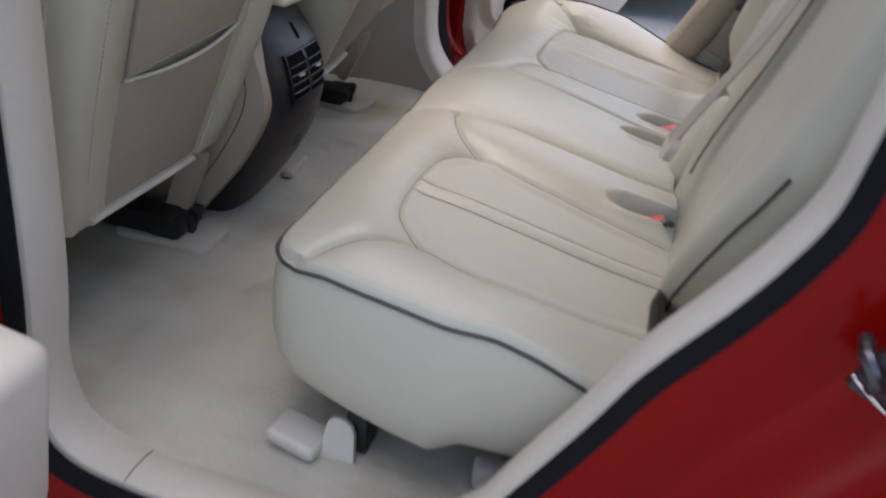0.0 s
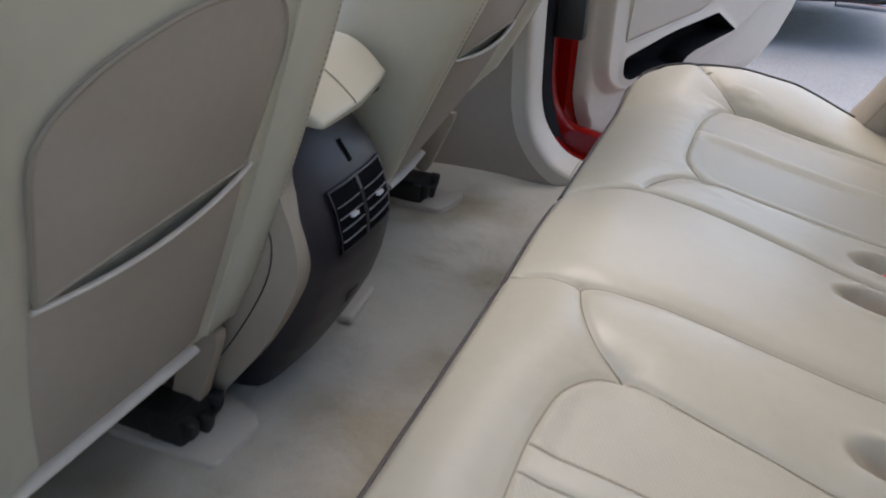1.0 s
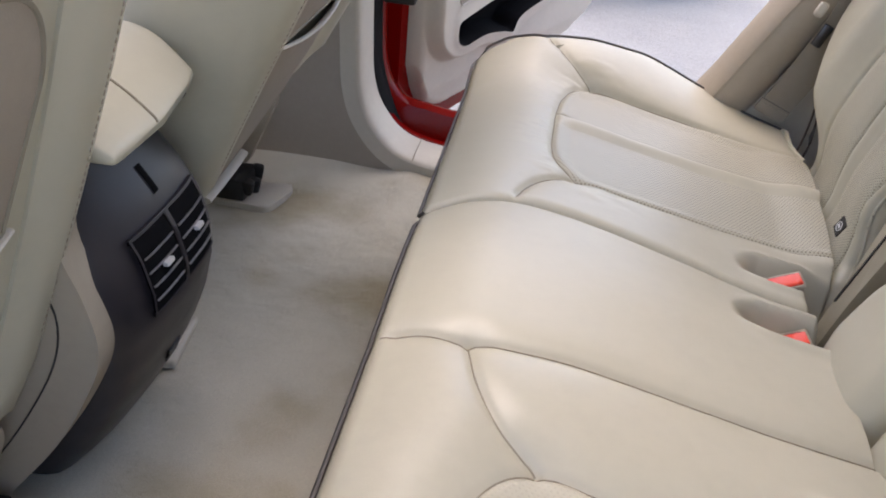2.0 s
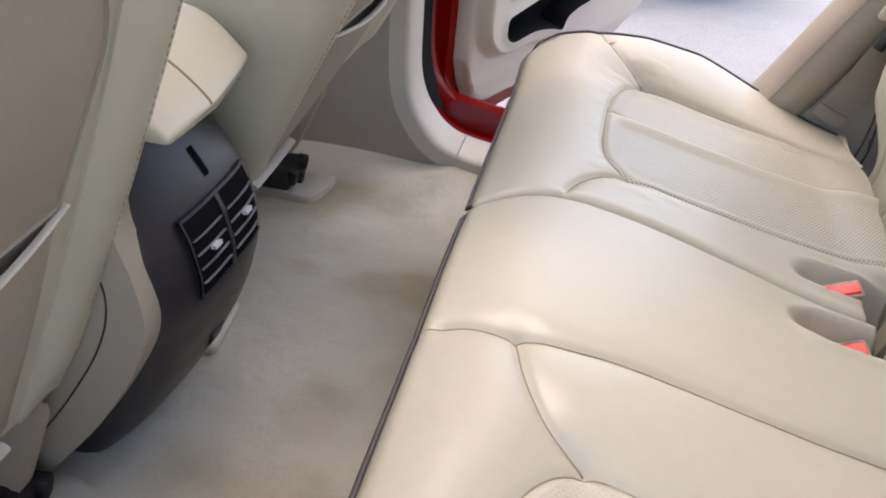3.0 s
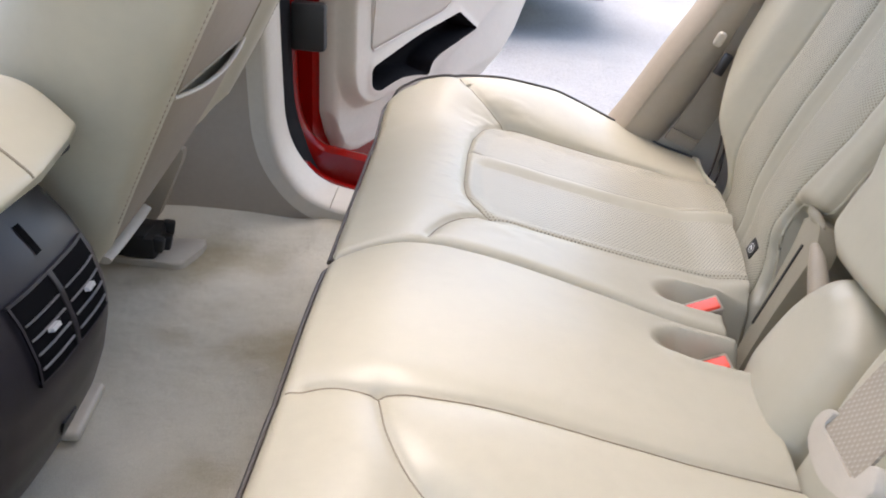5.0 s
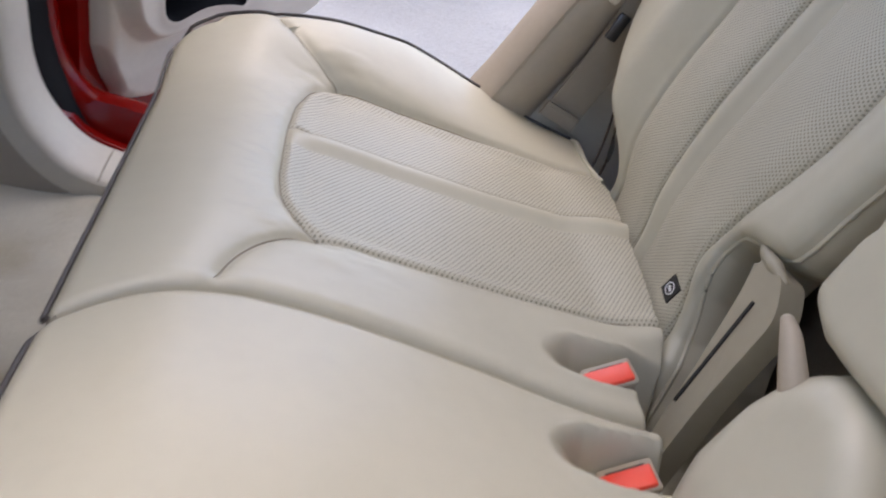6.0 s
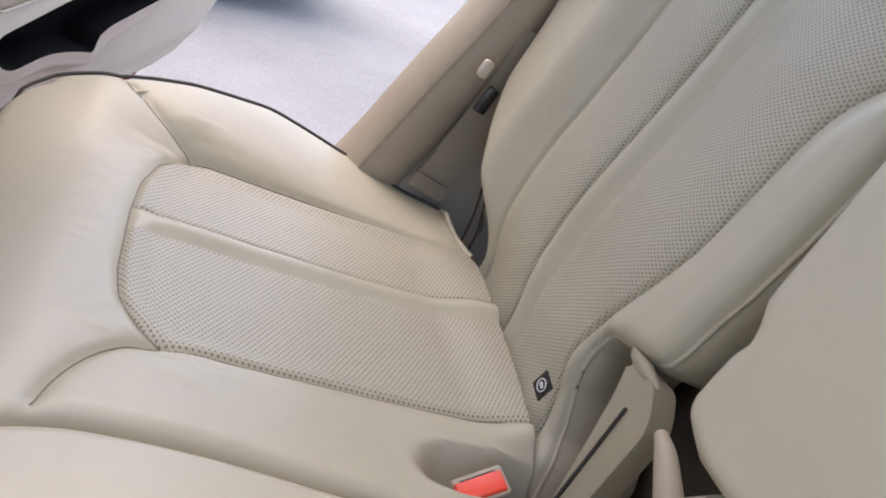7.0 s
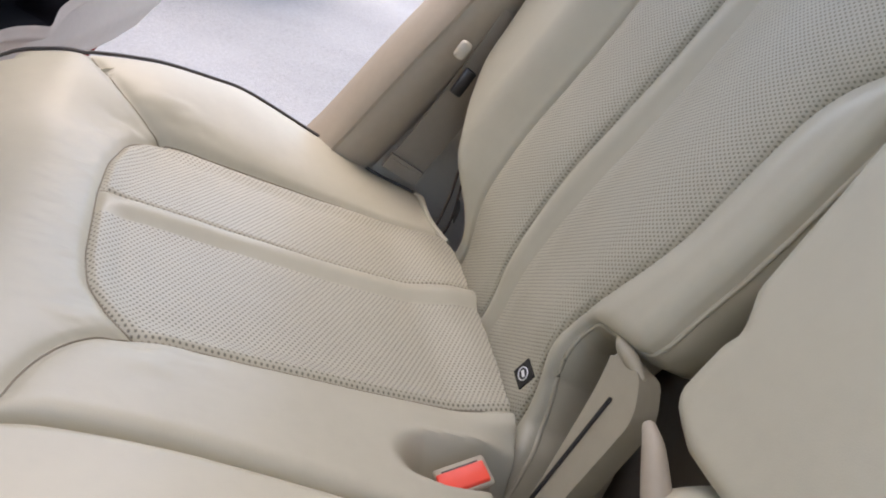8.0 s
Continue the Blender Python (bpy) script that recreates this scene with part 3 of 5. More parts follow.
Z_MID = lerp([-0.30, -0.28, -0.24, -0.19, -0.10, 0.0, 0.10, 0.20, 0.34], [0.302, 0.310, 0.324, 0.330, 0.318, 0.296, 0.275, 0.258, 0.242], 0.07)
Z_NEAR = lerp([-0.28, -0.20, -0.10, -0.035, 0.017, 0.07, 0.14, 0.24], [0.301, 0.309, 0.303, 0.298, 0.301, 0.288, 0.262, 0.240], 0.05)
Z_FAR = lerp([-0.28, -0.24, -0.18, -0.08, 0.02, 0.13, 0.22, 0.33], [0.335, 0.355, 0.370, 0.362, 0.335, 0.288, 0.255, 0.235], 0.07)
Y_NEAR = lerp([-0.28, -0.22, -0.15, -0.05, 0.12, 0.24], [0.790, 0.775, 0.762, 0.748, 0.742, 0.742], 0.07)
Y_FAR = lerp([-0.28, -0.24, -0.17, -0.08, 0.02, 0.14, 0.27, 0.34], [2.135, 2.158, 2.160, 2.195, 2.235, 2.240, 2.200, 2.17], 0.07)

# insert outlines in x and y
NEAR_INSERT = [(-0.120, 1.206), (-0.150, 1.185), (-0.172, 1.150), (-0.180, 1.080), (-0.178, 0.985), (-0.165, 0.935), (-0.125, 0.890), (-0.05, 0.872), (0.10, 0.880),
               (0.235, 0.900), (0.235, 1.145), (0.10, 1.170)]
FAR_INSERT = [(-0.079, 2.080), (-0.114, 2.046), (-0.129, 1.993), (-0.135, 1.925), (-0.137, 1.815), (-0.132, 1.771), (-0.115, 1.735), (-0.094, 1.715), (-0.01, 1.7165), (0.12, 1.717), (0.33, 1.712),
              (0.33, 2.060), (0.25, 2.072), (0.17, 2.079), (0.078, 2.081), (-0.028, 2.078)]
NEAR_INSERT, FAR_INSERT = ([(v.x, v.y) for v in rounded(k, r, 4)] for k, r in ((NEAR_INSERT, 0.03), (FAR_INSERT, 0.011)))
NEAR_SEAMS = [curve2([(-0.285, 1.325), (-0.245, 1.330), (-0.195, 1.325), (-0.10, 1.331), (-0.02, 1.331), (0.07, 1.329), (0.15, 1.327), (0.20, 1.326)]),
              curve2([(-0.195, 1.325), (-0.181, 1.274), (-0.156, 1.232), (-0.120, 1.206)]),
              curve2([(-0.235, 0.785), (-0.205, 0.825), (-0.165, 0.862), (-0.125, 0.890)])]
FAR_SEAMS = [curve2([(-0.170, 2.160), (-0.1435, 2.136), (-0.119, 2.110), (-0.0953, 2.091), (-0.079, 2.080)]),
             curve2([(-0.178, 1.604), (-0.168, 1.645), (-0.150, 1.680), (-0.125, 1.703), (-0.096, 1.714)])]


def cushion(t, xs_back, y_near, y_far, seams, insert, stripe, pits, end_near, end_far, n, m, crease, holed):
    u = np.linspace(0, 1, n) ** 1.0
    v = np.linspace(0, 1, m)
    U, V = np.meshgrid(u, v, indexing="ij")
    X0 = -0.285 + U * (xs_back + 0.285)
    Y = y_near(X0) + V * (y_far(X0) - y_near(X0))
    R = 0.045

    def front_of(Y):
        front = np.full(np.shape(Y), -0.285)
        for d, r in ((Y - y_near(-0.285), R if end_near else 0.014), (y_far(-0.285) - Y, R if end_far else 0.014)):
            k = np.clip(1 - d / r, 0, 1)
            front = np.maximum(front, -0.285 + r - r * np.sqrt(np.maximum(0, 1 - k * k)))
        return front
    front = front_of(Y)
    X = front + U * (xs_back - front)
    Y = y_near(X) + V * (y_far(X) - y_near(X))
    outline = insert + insert[:1]
    sa, sb = stripe
    cols = [[(-0.3, e), (0.4, e)] for e in (sa, sb)]

    def ids_of(A, B):
        i = inside(A, B, insert)
        return np.where(i, np.where(B <= sa, 1, np.where(B < sb, 2, 3)), 0)
    ids = ids_of(centres(X), centres(Y))
    X, Y = snap(X, Y, ids, [outline] + cols, 0.0042)

    def swell(X, Y, X0):
        wn = ease((y_near(X0) + 0.17 - Y) / 0.17) if end_near else 0 * Y
        wf = ease((Y - y_far(X0) + 0.15) / 0.15) if end_far else 0 * Y
        if end_far:
            # the outer bolster rises steeply from its seam and then lies flat towards the rim
            k = np.clip((Y - 2.076) / np.maximum(y_far(X0) - 2.076, 0.02), 0, 1)
            wf = wf + (1 - (1 - k) ** 2.3 - wf) * ease((X + 0.18) / 0.10)
        Z = Z_MID(X) * (1 - wn - wf) + Z_NEAR(X) * wn + Z_FAR(X) * wf
        for d, on in ((Y - y_near(X0), end_near), (y_far(X0) - Y, end_far)):
            if on:
                Z = Z + (0.004 * np.exp(-((d - 0.06) / 0.045) ** 2) if end_near else 0.0)
        # the centre place is a little fuller
        Z = Z + 0.008 * np.exp(-((Y - 1.47) / 0.10) ** 2) * (1.0 if end_near else 0.0)
        edge = np.minimum(X - front_of(Y), np.minimum(Y - y_near(X0), y_far(X0) - Y))
        ins = inside(X, Y, insert)
        di = line_distance(X, Y, outline)
        if end_near:
            Z = Z - 0.016 * np.where(ins, 1.0, np.exp(-(di / 0.045) ** 2)) * ease((X + 0.27) / 0.08)
        Z = Z - np.where(ins, 0.010 * ease(di / 0.03), 0)
        fade = 0.35 + 0.65 * ease((edge - 0.004) / 0.02)
        for s in seams + [outline]:
            d = line_distance(X, Y, s)
            Z = Z - fade * ((0.0058 if s is outline and end_far else 0.0046) * np.exp(-(d / 0.0046) ** 2) + (0.0055 if end_near else 0.0042) * np.exp(-(d / 0.018) ** 2))
        Z = Z + np.where(ins, (0.004 if end_near else 0.009) * np.exp(-((Y - (sa + sb) / 2) / 0.015) ** 2), 0) * ease(di / 0.03)
        for e in (sa, sb):
            Z = Z - np.where(ins, (0.0024 if end_near else 0.0050 if e == sb else 0.0008) * np.exp(-((Y - e) / 0.0040) ** 2), 0) * ease(di / 0.012)
        # light creases where the leather is drawn together
        drawn = (0.0006 if end_near else 0.0026) * np.where(ins, 0.0, ease((0.02 - X) / 0.08)) * ease((di - 0.002) / 0.012)
        Z = Z + drawn * fractal(X * 0.9, Y * 2.0, 24.0, 5.0) * np.exp(-(di / 0.045) ** 2) + 0.0009 * fractal(X, Y, 9.0, 9.0)
        for px, py, hw, dep in pits:
            wid = hw * np.sqrt(np.clip((X - px) / 0.040, 0, 1))
            off = np.abs(Y - py - 0.10 * np.maximum(0, 0.05 - (X - px)))
            Z = Z - dep * ease((X - px) / 0.055) * ease((wid - off) / (0.026 if end_far else 0.015) + 0.5) + 0.004 * np.exp(-((off - wid - 0.010) / 0.009) ** 2) * ease((X - px) / 0.04)
        cut = ease((X - 0.188) / 0.024) * (ease((1.652 - Y) / 0.024) if end_far else ease((Y - 1.522) / 0.014))
        Z = Z * (1 - cut) + 0.185 * cut
        if end_far:
            # fuller towards the backrest, and rounded down beside the buckle
            Z = Z + 0.011 * ease((X - 0.19) / 0.07) * ease((2.07 - Y) / 0.03) * ease((Y - 1.66) / 0.05)
            Z = Z - 0.022 * ease((X - 0.195) / 0.045) * ease((1.695 - Y) / 0.05)
        Z = Z - 0.050 * ease((X - crease(Y) + 0.005) / (0.008 if end_far else 0.012))
        return Z + roll_off(edge, 0.014)

    Z = swell(X, Y, X)
    P = np.stack([X, Y, Z], -1)
    regions = [("seat_insert", ids == 1, holed, "perforated leather insert"), ("seat_insert", ids == 3, holed, "perforated leather insert"),
               ("centre_stripe", ids == 2, M_LEATHER, "plain leather stripe between seams")]
    low = lerp([-0.30, -0.20, -0.10, -0.05, -0.01, 0.07, 0.3], [0.128, 0.098, 0.080, 0.076, 0.104, 0.112, 0.11])

    def skirt(frac, out):
        return lambda L: (np.full(len(L), out), -(L[:, 2] - low(L[:, 0])) * frac)
    rows = [(0.002, -0.004), (0.004, -0.014), skirt(0.2, 0.007), skirt(0.42, 0.010), skirt(0.65, 0.009), skirt(0.82, 0.005), skirt(0.93, -0.003), skirt(0.985, -0.014), skirt(1.0, -0.030)]
    if not end_near:
        rows = [(0.002, -0.006)] + [skirt(k, 0.003) for k in (0.1, 0.4, 0.7, 0.97)] + [skirt(1.0, -0.015)]
    body, L, O = pad(t, "seat_cushion", P, (0, 0, 1), rows, regions, M_LEATHER, "smooth cream leather with seams")
    # the thread of the seams
    xf = [min(x for x, y in insert if abs(y - e) < 0.09) for e in (sa, sb)]
    for line in seams + [outline] + [[(x + 0.003, e), (xs_back - 0.03, e)] for x, e in zip(xf, (sa, sb)) if end_near or e == sb]:
        q = np.array(line if len(line) > 2 else [(a, line[0][1]) for a in np.linspace(line[0][0], line[1][0], 14)])
        q = np.array([q[0] + (q[1] - q[0]) * 0.0] + [a + (b - a) * k / 6 for a, b in zip(q[:-1], q[1:]) for k in range(1, 7)])
        q = q[q[:, 0] < xs_back - 0.02]
        z = swell(q[None, :, 0], q[None, :, 1], q[None, :, 0])[0]
        keep = (q[:, 0] > front_of(q[:, 1]) + 0.006) & (q[:, 1] > y_near(q[:, 0]) + 0.012) & (q[:, 1] < y_far(q[:, 0]) - 0.012)
        pts = [Vector((a, b, c + 0.0005)) for (a, b), c, k in zip(q, z, keep) if k]
        if line is outline:
            far_end = max(range(len(pts)), key=lambda i: pts[i].x + (1.0 if i and (pts[i] - pts[i - 1]).length > 0.02 else 0.0))
            pts = pts[far_end:] + pts[:far_end]
        part("seam", tube("seam", pts, 0.0008, M_SEAM, 5), body, "fine stitched seam")
    # piping round the front and the outer side
    pts = []
    if end_near:
        pts = [P[i, 0] for i in range(int(n * 0.86), 0, -1)] + [P[0, j] for j in range(0, m - 1)]
    else:
        pts = [P[0, j] for j in range(1, m)] + [P[i, m - 1] for i in range(1, int(n * 0.95))]
    pts = [Vector(p) for p in pts[::2]]
    c = Vector(P.reshape(-1, 3).mean(0))
    moved = []
    for p in pts:
        o = Vector((p.x - c.x, p.y - c.y, 0))
        o = Vector((-1, 0, 0)) if abs(p.x + 0.285) < 0.012 else Vector((0, 1 if p.y > c.y else -1, 0))
        moved.append(p + o * 0.0035 + Vector((0, 0, -0.001)) if p.y < 2.0 or o.x else p + Vector((0, -0.003, 0.0135)))
    part("piping", tube("piping", moved, 0.0026 if end_near else 0.0023, M_PIPING, 7), body, "dark grey piping along the edge")
    return body


# ---- rear backrests ----
LEAN_BACK = math.radians(16.2)
UP = np.array((math.sin(LEAN_BACK), 0, math.cos(LEAN_BACK)))
FORTH = np.array((-math.cos(LEAN_BACK), 0, math.sin(LEAN_BACK)))


def smooth_line(line, n):
    q = np.array(line, float)
    d = np.concatenate([[0], np.cumsum(np.hypot(*np.diff(q, axis=0).T))])
    k = np.linspace(0, d[-1], n)
    return list(zip(np.interp(k, d, q[:, 0]), np.interp(k, d, q[:, 1])))


def backrest(t, name, label, x0, s0, s1, y_in, y_out, hfun, seams, regions_of, n, m, thick=0.11, round_r=0.02):
    """A pad that leans back: y from y_in to y_out, s up along it, hfun its swell towards the front."""
    s = np.linspace(s0, s1, n)
    if s0 < 0.16 < s1 - 0.1:
        s = np.sort(np.concatenate([s, np.linspace(0.150, 0.196, 40)]))
        n = len(s)
    v = np.linspace(0, 1, m)
    S, V = np.meshgrid(s, v, indexing="ij")
    Y = y_in(S) + V * (y_out(S) - y_in(S))
    picked = regions_of(centres(Y), centres(S))
    ids = np.zeros((n - 1, m - 1), int)
    for k, (_, sel, _, _) in enumerate(picked):
        ids[sel] = k + 1
    if picked:
        Y, S = snap(Y, S, ids, seams, 0.003)
    H = hfun(Y, S)
    for line in seams:
        d = line_distance(Y, S, line)
        H -= (0.0015 if line is F_STRIPE_B else 0.0075) * np.exp(-(d / 0.0034) ** 2) + 0.005 * np.exp(-(d / 0.018) ** 2)
    H += 0.0010 * fractal(Y, S, 9.0, 2.0)
    rim = [[(float(f(k)), float(k)) for k in s] for f in (y_in, y_out)]
    edge = np.minimum(np.minimum(S - s0, s1 - S), np.minimum(line_distance(Y, S, rim[0]), line_distance(Y, S, rim[1])))
    H += roll_off(np.maximum(edge, 0.0), round_r)
    O0 = np.array((x0, 0, 0.22))
    P = O0 + S[..., None] * UP + H[..., None] * FORTH
    P[..., 1] = Y
    body, _, _ = pad(t, name, P, tuple(FORTH), [(0.003, -0.006), (0.006, -0.02), (0.006, -0.05), (0.0, -thick)], picked, M_LEATHER, label)
    for line in seams:
        if line is F_STRIPE_B:
            continue
        q = [(y, k) for y, k in smooth_line(line, 40) if y_in(k) < y < y_out(k) and s0 + 0.012 < k < s1 - 0.01]
        if len(q) < 3:
            continue
        i = [int(np.argmin(np.hypot(Y - y, S - k))) for y, k in q]
        hh = np.convolve(np.pad(H.reshape(-1)[i], 2, mode="edge"), np.ones(5) / 5, "valid")
        pts = [Vector(O0 + k * UP + (h + 0.0003) * FORTH) + Vector((0, y, 0)) for (y, k), h in zip(q, hh)]
        part("seam", tube("seam", pts, 0.0007, M_SEAM, 5), body, "fine sewn seam")
        part("stitching", stitches("stitching", [p + Vector((0, 0.0035, 0)) for p in pts], 0.0011, M_SEAM), body, "row of visible stitches")
    return body, P


F_OUT_SEAM = curve2([(2.014, -0.06), (2.015, 0.06), (2.021, 0.21), (2.006, 0.40), (1.990, 0.62)])
F_STRIPE_A = curve2([(1.888, -0.06), (1.893, 0.05), (1.904, 0.22), (1.882, 0.43), (1.862, 0.62)])
F_STRIPE_B = curve2([(1.858, -0.06), (1.857, 0.05), (1.856, 0.19), (1.832, 0.42), (1.812, 0.62)])
F_IN_SEAM = curve2([(1.700, -0.06), (1.712, 0.045), (1.721, 0.10), (1.716, 0.14), (1.698, 0.19), (1.677, 0.26), (1.668, 0.36), (1.652, 0.42), (1.605, 0.49), (1.580, 0.62)])


def at_line(line, S):
    return np.interp(S, [p[1] for p in line], [p[0] for p in line])


FAR_CREASE = lerp([1.60, 1.650, 1.695, 1.740, 1.787, 1.840, 1.90, 1.95, 2.0, 2.05], [0.232, 0.242, 0.252, 0.262, 0.270, 0.277, 0.283, 0.289, 0.294, 0.296], 0.03)


def BACK_FOOT(Y):
    return (0.2760 - FAR_CREASE(Y)) / 0.96


def far_height(Y, S):
    o, i = at_line(F_OUT_SEAM, S), at_line(F_IN_SEAM, S)
    h = 0.026 * ease((Y - o) / 0.07) + 0.014 * ease((i + 0.01 - Y) / 0.05) + 0.034 * ease((1.87 - Y) / 0.17)
    h += 0.010 * np.exp(-((S - 0.18) / 0.12) ** 2)
    h += 0.008 * np.exp(-((S - 0.07) / 0.05) ** 2)
    w = ease((0.14 - S) / 0.12)
    h = h * (1 - w) + BACK_FOOT(Y) * w
    h += 0.004 * np.exp(-((Y - 0.5 * (at_line(F_STRIPE_A, S) + at_line(F_STRIPE_B, S))) / 0.014) ** 2)
    return h


def far_regions(Y, S):
    o, a, b, i = (at_line(l, S) for l in (F_OUT_SEAM, F_STRIPE_A, F_STRIPE_B, F_IN_SEAM))
    return [("back_insert", (Y < o) & (Y > a), M_PERF_BACK, "perforated leather insert"), ("centre_stripe", (Y <= a) & (Y > b), M_LEATHER, "plain leather stripe"),
            ("back_insert", (Y <= b) & (Y > i), M_PERF_BACK, "perforated leather insert")]


far_back, PF = backrest(REAR_FAR, "backrest", "", 0.272, -0.06, 0.62,
                       lerp([-0.06, 0.017, 0.037, 0.085, 0.131, 0.150, 0.160, 0.166, 0.170, 0.174, 0.182, 0.199, 0.230, 0.27, 0.62], [1.650, 1.672, 1.688, 1.702, 1.704, 1.698, 1.686, 1.666, 1.646, 1.628, 1.615, 1.609, 1.606, 1.600, 1.575], 0.008),
                       lerp([-0.06, 0.03, 0.07, 0.12, 0.18, 0.24, 0.40, 0.62], [2.06, 2.045, 2.044, 2.078, 2.137, 2.178, 2.195, 2.185], 0.08),
                       far_height, [F_OUT_SEAM, F_STRIPE_A, F_STRIPE_B, F_IN_SEAM], far_regions, 240, 230)

part("rolled_rim", tube("rolled_rim", [Vector(PF[i, 0]) for i in range(4, PF.shape[0] - 2, 2)], 0.0024, M_LEATHER, 8), far_back, "rolled leather rim")

N_IN, N_MID = 0.955, 1.362


def near_height(Y, S):
    return 0.022 * ease((N_IN + 0.13 - Y) / 0.11) + 0.010 * ease((Y - N_MID + 0.09) / 0.08) + 0.012 * np.exp(-((S - 0.15) / 0.13) ** 2)


def far_crease(Y):
    """Where the far cushion dips under the backrest; beside the backrest it runs back to its own rolled end."""
    k = ease((Y - 2.02) / 0.03)
    return (FAR_CREASE(Y) + 0.003) * (1 - k) + 0.292 * k


cushion(REAR_NEAR, 0.245, Y_NEAR, lerp([-0.28, -0.22, -0.15, -0.05, 0.05, 0.15, 0.25], [1.570, 1.596, 1.607, 1.600, 1.585, 1.562, 1.55], 0.06), NEAR_SEAMS, NEAR_INSERT,
                       (1.030, 1.066), [(0.086, 1.221, 0.017, 0.036), (0.080, 1.508, 0.024, 0.045)], True, False, 200, 330,
                       lambda Y: 0.216 - 0.96 * near_height(Y, 0.035 + 0 * Y), M_PERF_NEAR)
far_cushion = cushion(REAR_FAR, 0.335, lerp([-0.28, -0.22, -0.15, -0.05, 0.05, 0.15, 0.34], [1.577, 1.603, 1.614, 1.607, 1.592, 1.569, 1.557], 0.06), Y_FAR, FAR_SEAMS, FAR_INSERT,
                      (1.890, 1.931), [(0.105, 1.634, 0.020, 0.045)], False, True, 210, 230,
                      far_crease, M_PERF_SEAT)


N_OUT = lerp([-0.04, 0.0, 0.025, 0.10, 0.15, 0.226, 0.285, 0.40, 0.66], [1.070, 1.035, 0.990, 0.945, 0.917, 0.884, 0.866, 0.862, 0.86], 0.02)
near_back, PN = backrest(REAR_NEAR, "backrest", "", 0.205, -0.04, 0.66,
                         N_OUT, lerp([-0.04, 0.66], [N_MID, N_MID]), near_height, [], lambda Y, S: [], 110, 150)
part("piping", tube("piping", [Vector(PN[i, 0]) + Vector((0.002, -0.004, 0)) for i in range(0, int(PN.shape[0] * 0.62), 3)], 0.0024, M_PIPING, 7), near_back, "dark piping along the outer edge")
backrest(REAR_NEAR, "side_bolster", "set-back leather bolster beside the door", 0.232, 0.0, 0.66, lerp([0.0, 0.66], [0.765, 0.745]), lambda S: N_OUT(S) - 0.006, lambda Y, S: 0.006 * np.exp(-((Y - 0.83) / 0.05) ** 2) + 0 * S,
         [], lambda Y, S: [], 50, 24, 0.09, 0.016)

# the shadow in the backrest split is drawn as a thin dark tube
gap_at = int(np.argmin(np.abs(PN[PN.shape[0] // 2, :, 1] - 1.300)))
part("split_shadow", tube("split_shadow", [Vector(PN[i, gap_at]) for i in range(19, PN.shape[0], 3)], 0.0026, M_PIPING, 7), near_back, "dark cord laid for the shadow along the backrest split")
low_pad, _ = backrest(REAR_NEAR, "centre_pad", "plump lower pad of the centre place", 0.190, -0.05, 0.190, lerp([-0.05, 0.10, 0.15, 0.175, 0.190], [N_MID + 0.006, 1.372, 1.392, 1.420, 1.450], 0.02),
                      lerp([-0.05, 0.02, 0.06, 0.12, 0.155, 0.178, 0.190], [1.500, 1.515, 1.528, 1.527, 1.518, 1.500, 1.480], 0.02), lambda Y, S: 0.020 * np.exp(-((S - 0.05) / 0.08) ** 2) * np.exp(-((Y - 1.44) / 0.10) ** 2) + 0 * S,
                      [], lambda Y, S: [], 50, 50, 0.10, 0.035)
armrest, _ = backrest(REAR_NEAR, "centre_armrest", "folded-up padded centre armrest", 0.198, 0.187, 0.66,
                      lerp([0.182, 0.20, 0.24, 0.265, 0.285, 0.66], [1.375, 1.371, 1.368, 1.368, 1.368, 1.368]), lerp([0.182, 0.190, 0.197, 0.203, 0.215, 0.26, 0.272, 0.28, 0.30, 0.66], [1.495, 1.518, 1.540, 1.550, 1.556, 1.554, 1.549, 1.552, 1.564, 1.57], 0.006),
                      lambda Y, S: 0.010 * np.exp(-((Y - 1.47) / 0.09) ** 2) + 0 * S, [], lambda Y, S: [], 80, 40, 0.10, 0.022)


roll = [(0.293, 2.050, 0.244), (0.286, 2.075, 0.2455), (0.2825, 2.105, 0.246), (0.2835, 2.140, 0.2475), (0.286, 2.165, 0.2475), (0.285, 2.186, 0.242)]
roll = smooth_path(roll, 5)
part("rolled_end", tube("rolled_end", roll, 0.0042, M_LEATHER, 8), far_cushion, "rolled leather end of the cushion")

# felt-covered panel behind the backrests
bp = prism("wall_seat_back", [(0.70, -0.25), (2.18, -0.25), (2.18, 0.68), (0.70, 0.68)], lambda u, v, w: tuple(np.array((0.40, 0, 0.22)) + v * UP - w * FORTH + np.array((0, u, 0))), 0.02, M_BACKING, 0.004)
tagged(part("wall_seat_back", bp), "dark taupe felt panel behind the rear backrests", "seat back panel", kind="structure")


# ---- seat belt buckles ----
def buckle(at, turn):
    t = thing("belt_buckle", at, "beige plastic seat belt buckle with orange-red release button", "belt buckle", "belt buckles")
    m = pose(*at, *turn)

    def local(name, c, size, mat, r, label=""):
        me = box(name, c, size, mat, r, 3)
        me.transform(m)
        return part(name, me, t, label)
    local("housing", (0.0, 0, -0.049), (0.042, 0.028, 0.102), M_TRIM_WARM, 0.007)
    local("rim", (0.0, 0, 0.002), (0.046, 0.030, 0.007), M_TRIM_WARM, 0.003, "pale raised rim")
    local("release_button", (-0.001, -0.0030, 0.0050), (0.042, 0.020, 0.008), M_BUCKLE, 0.002, "orange-red release button")
    local("latch_slot", (0.0, 0.0085, 0.0047), (0.032, 0.0020, 0.003), M_BLACK, 0.0, "dark latch slot")
    return t


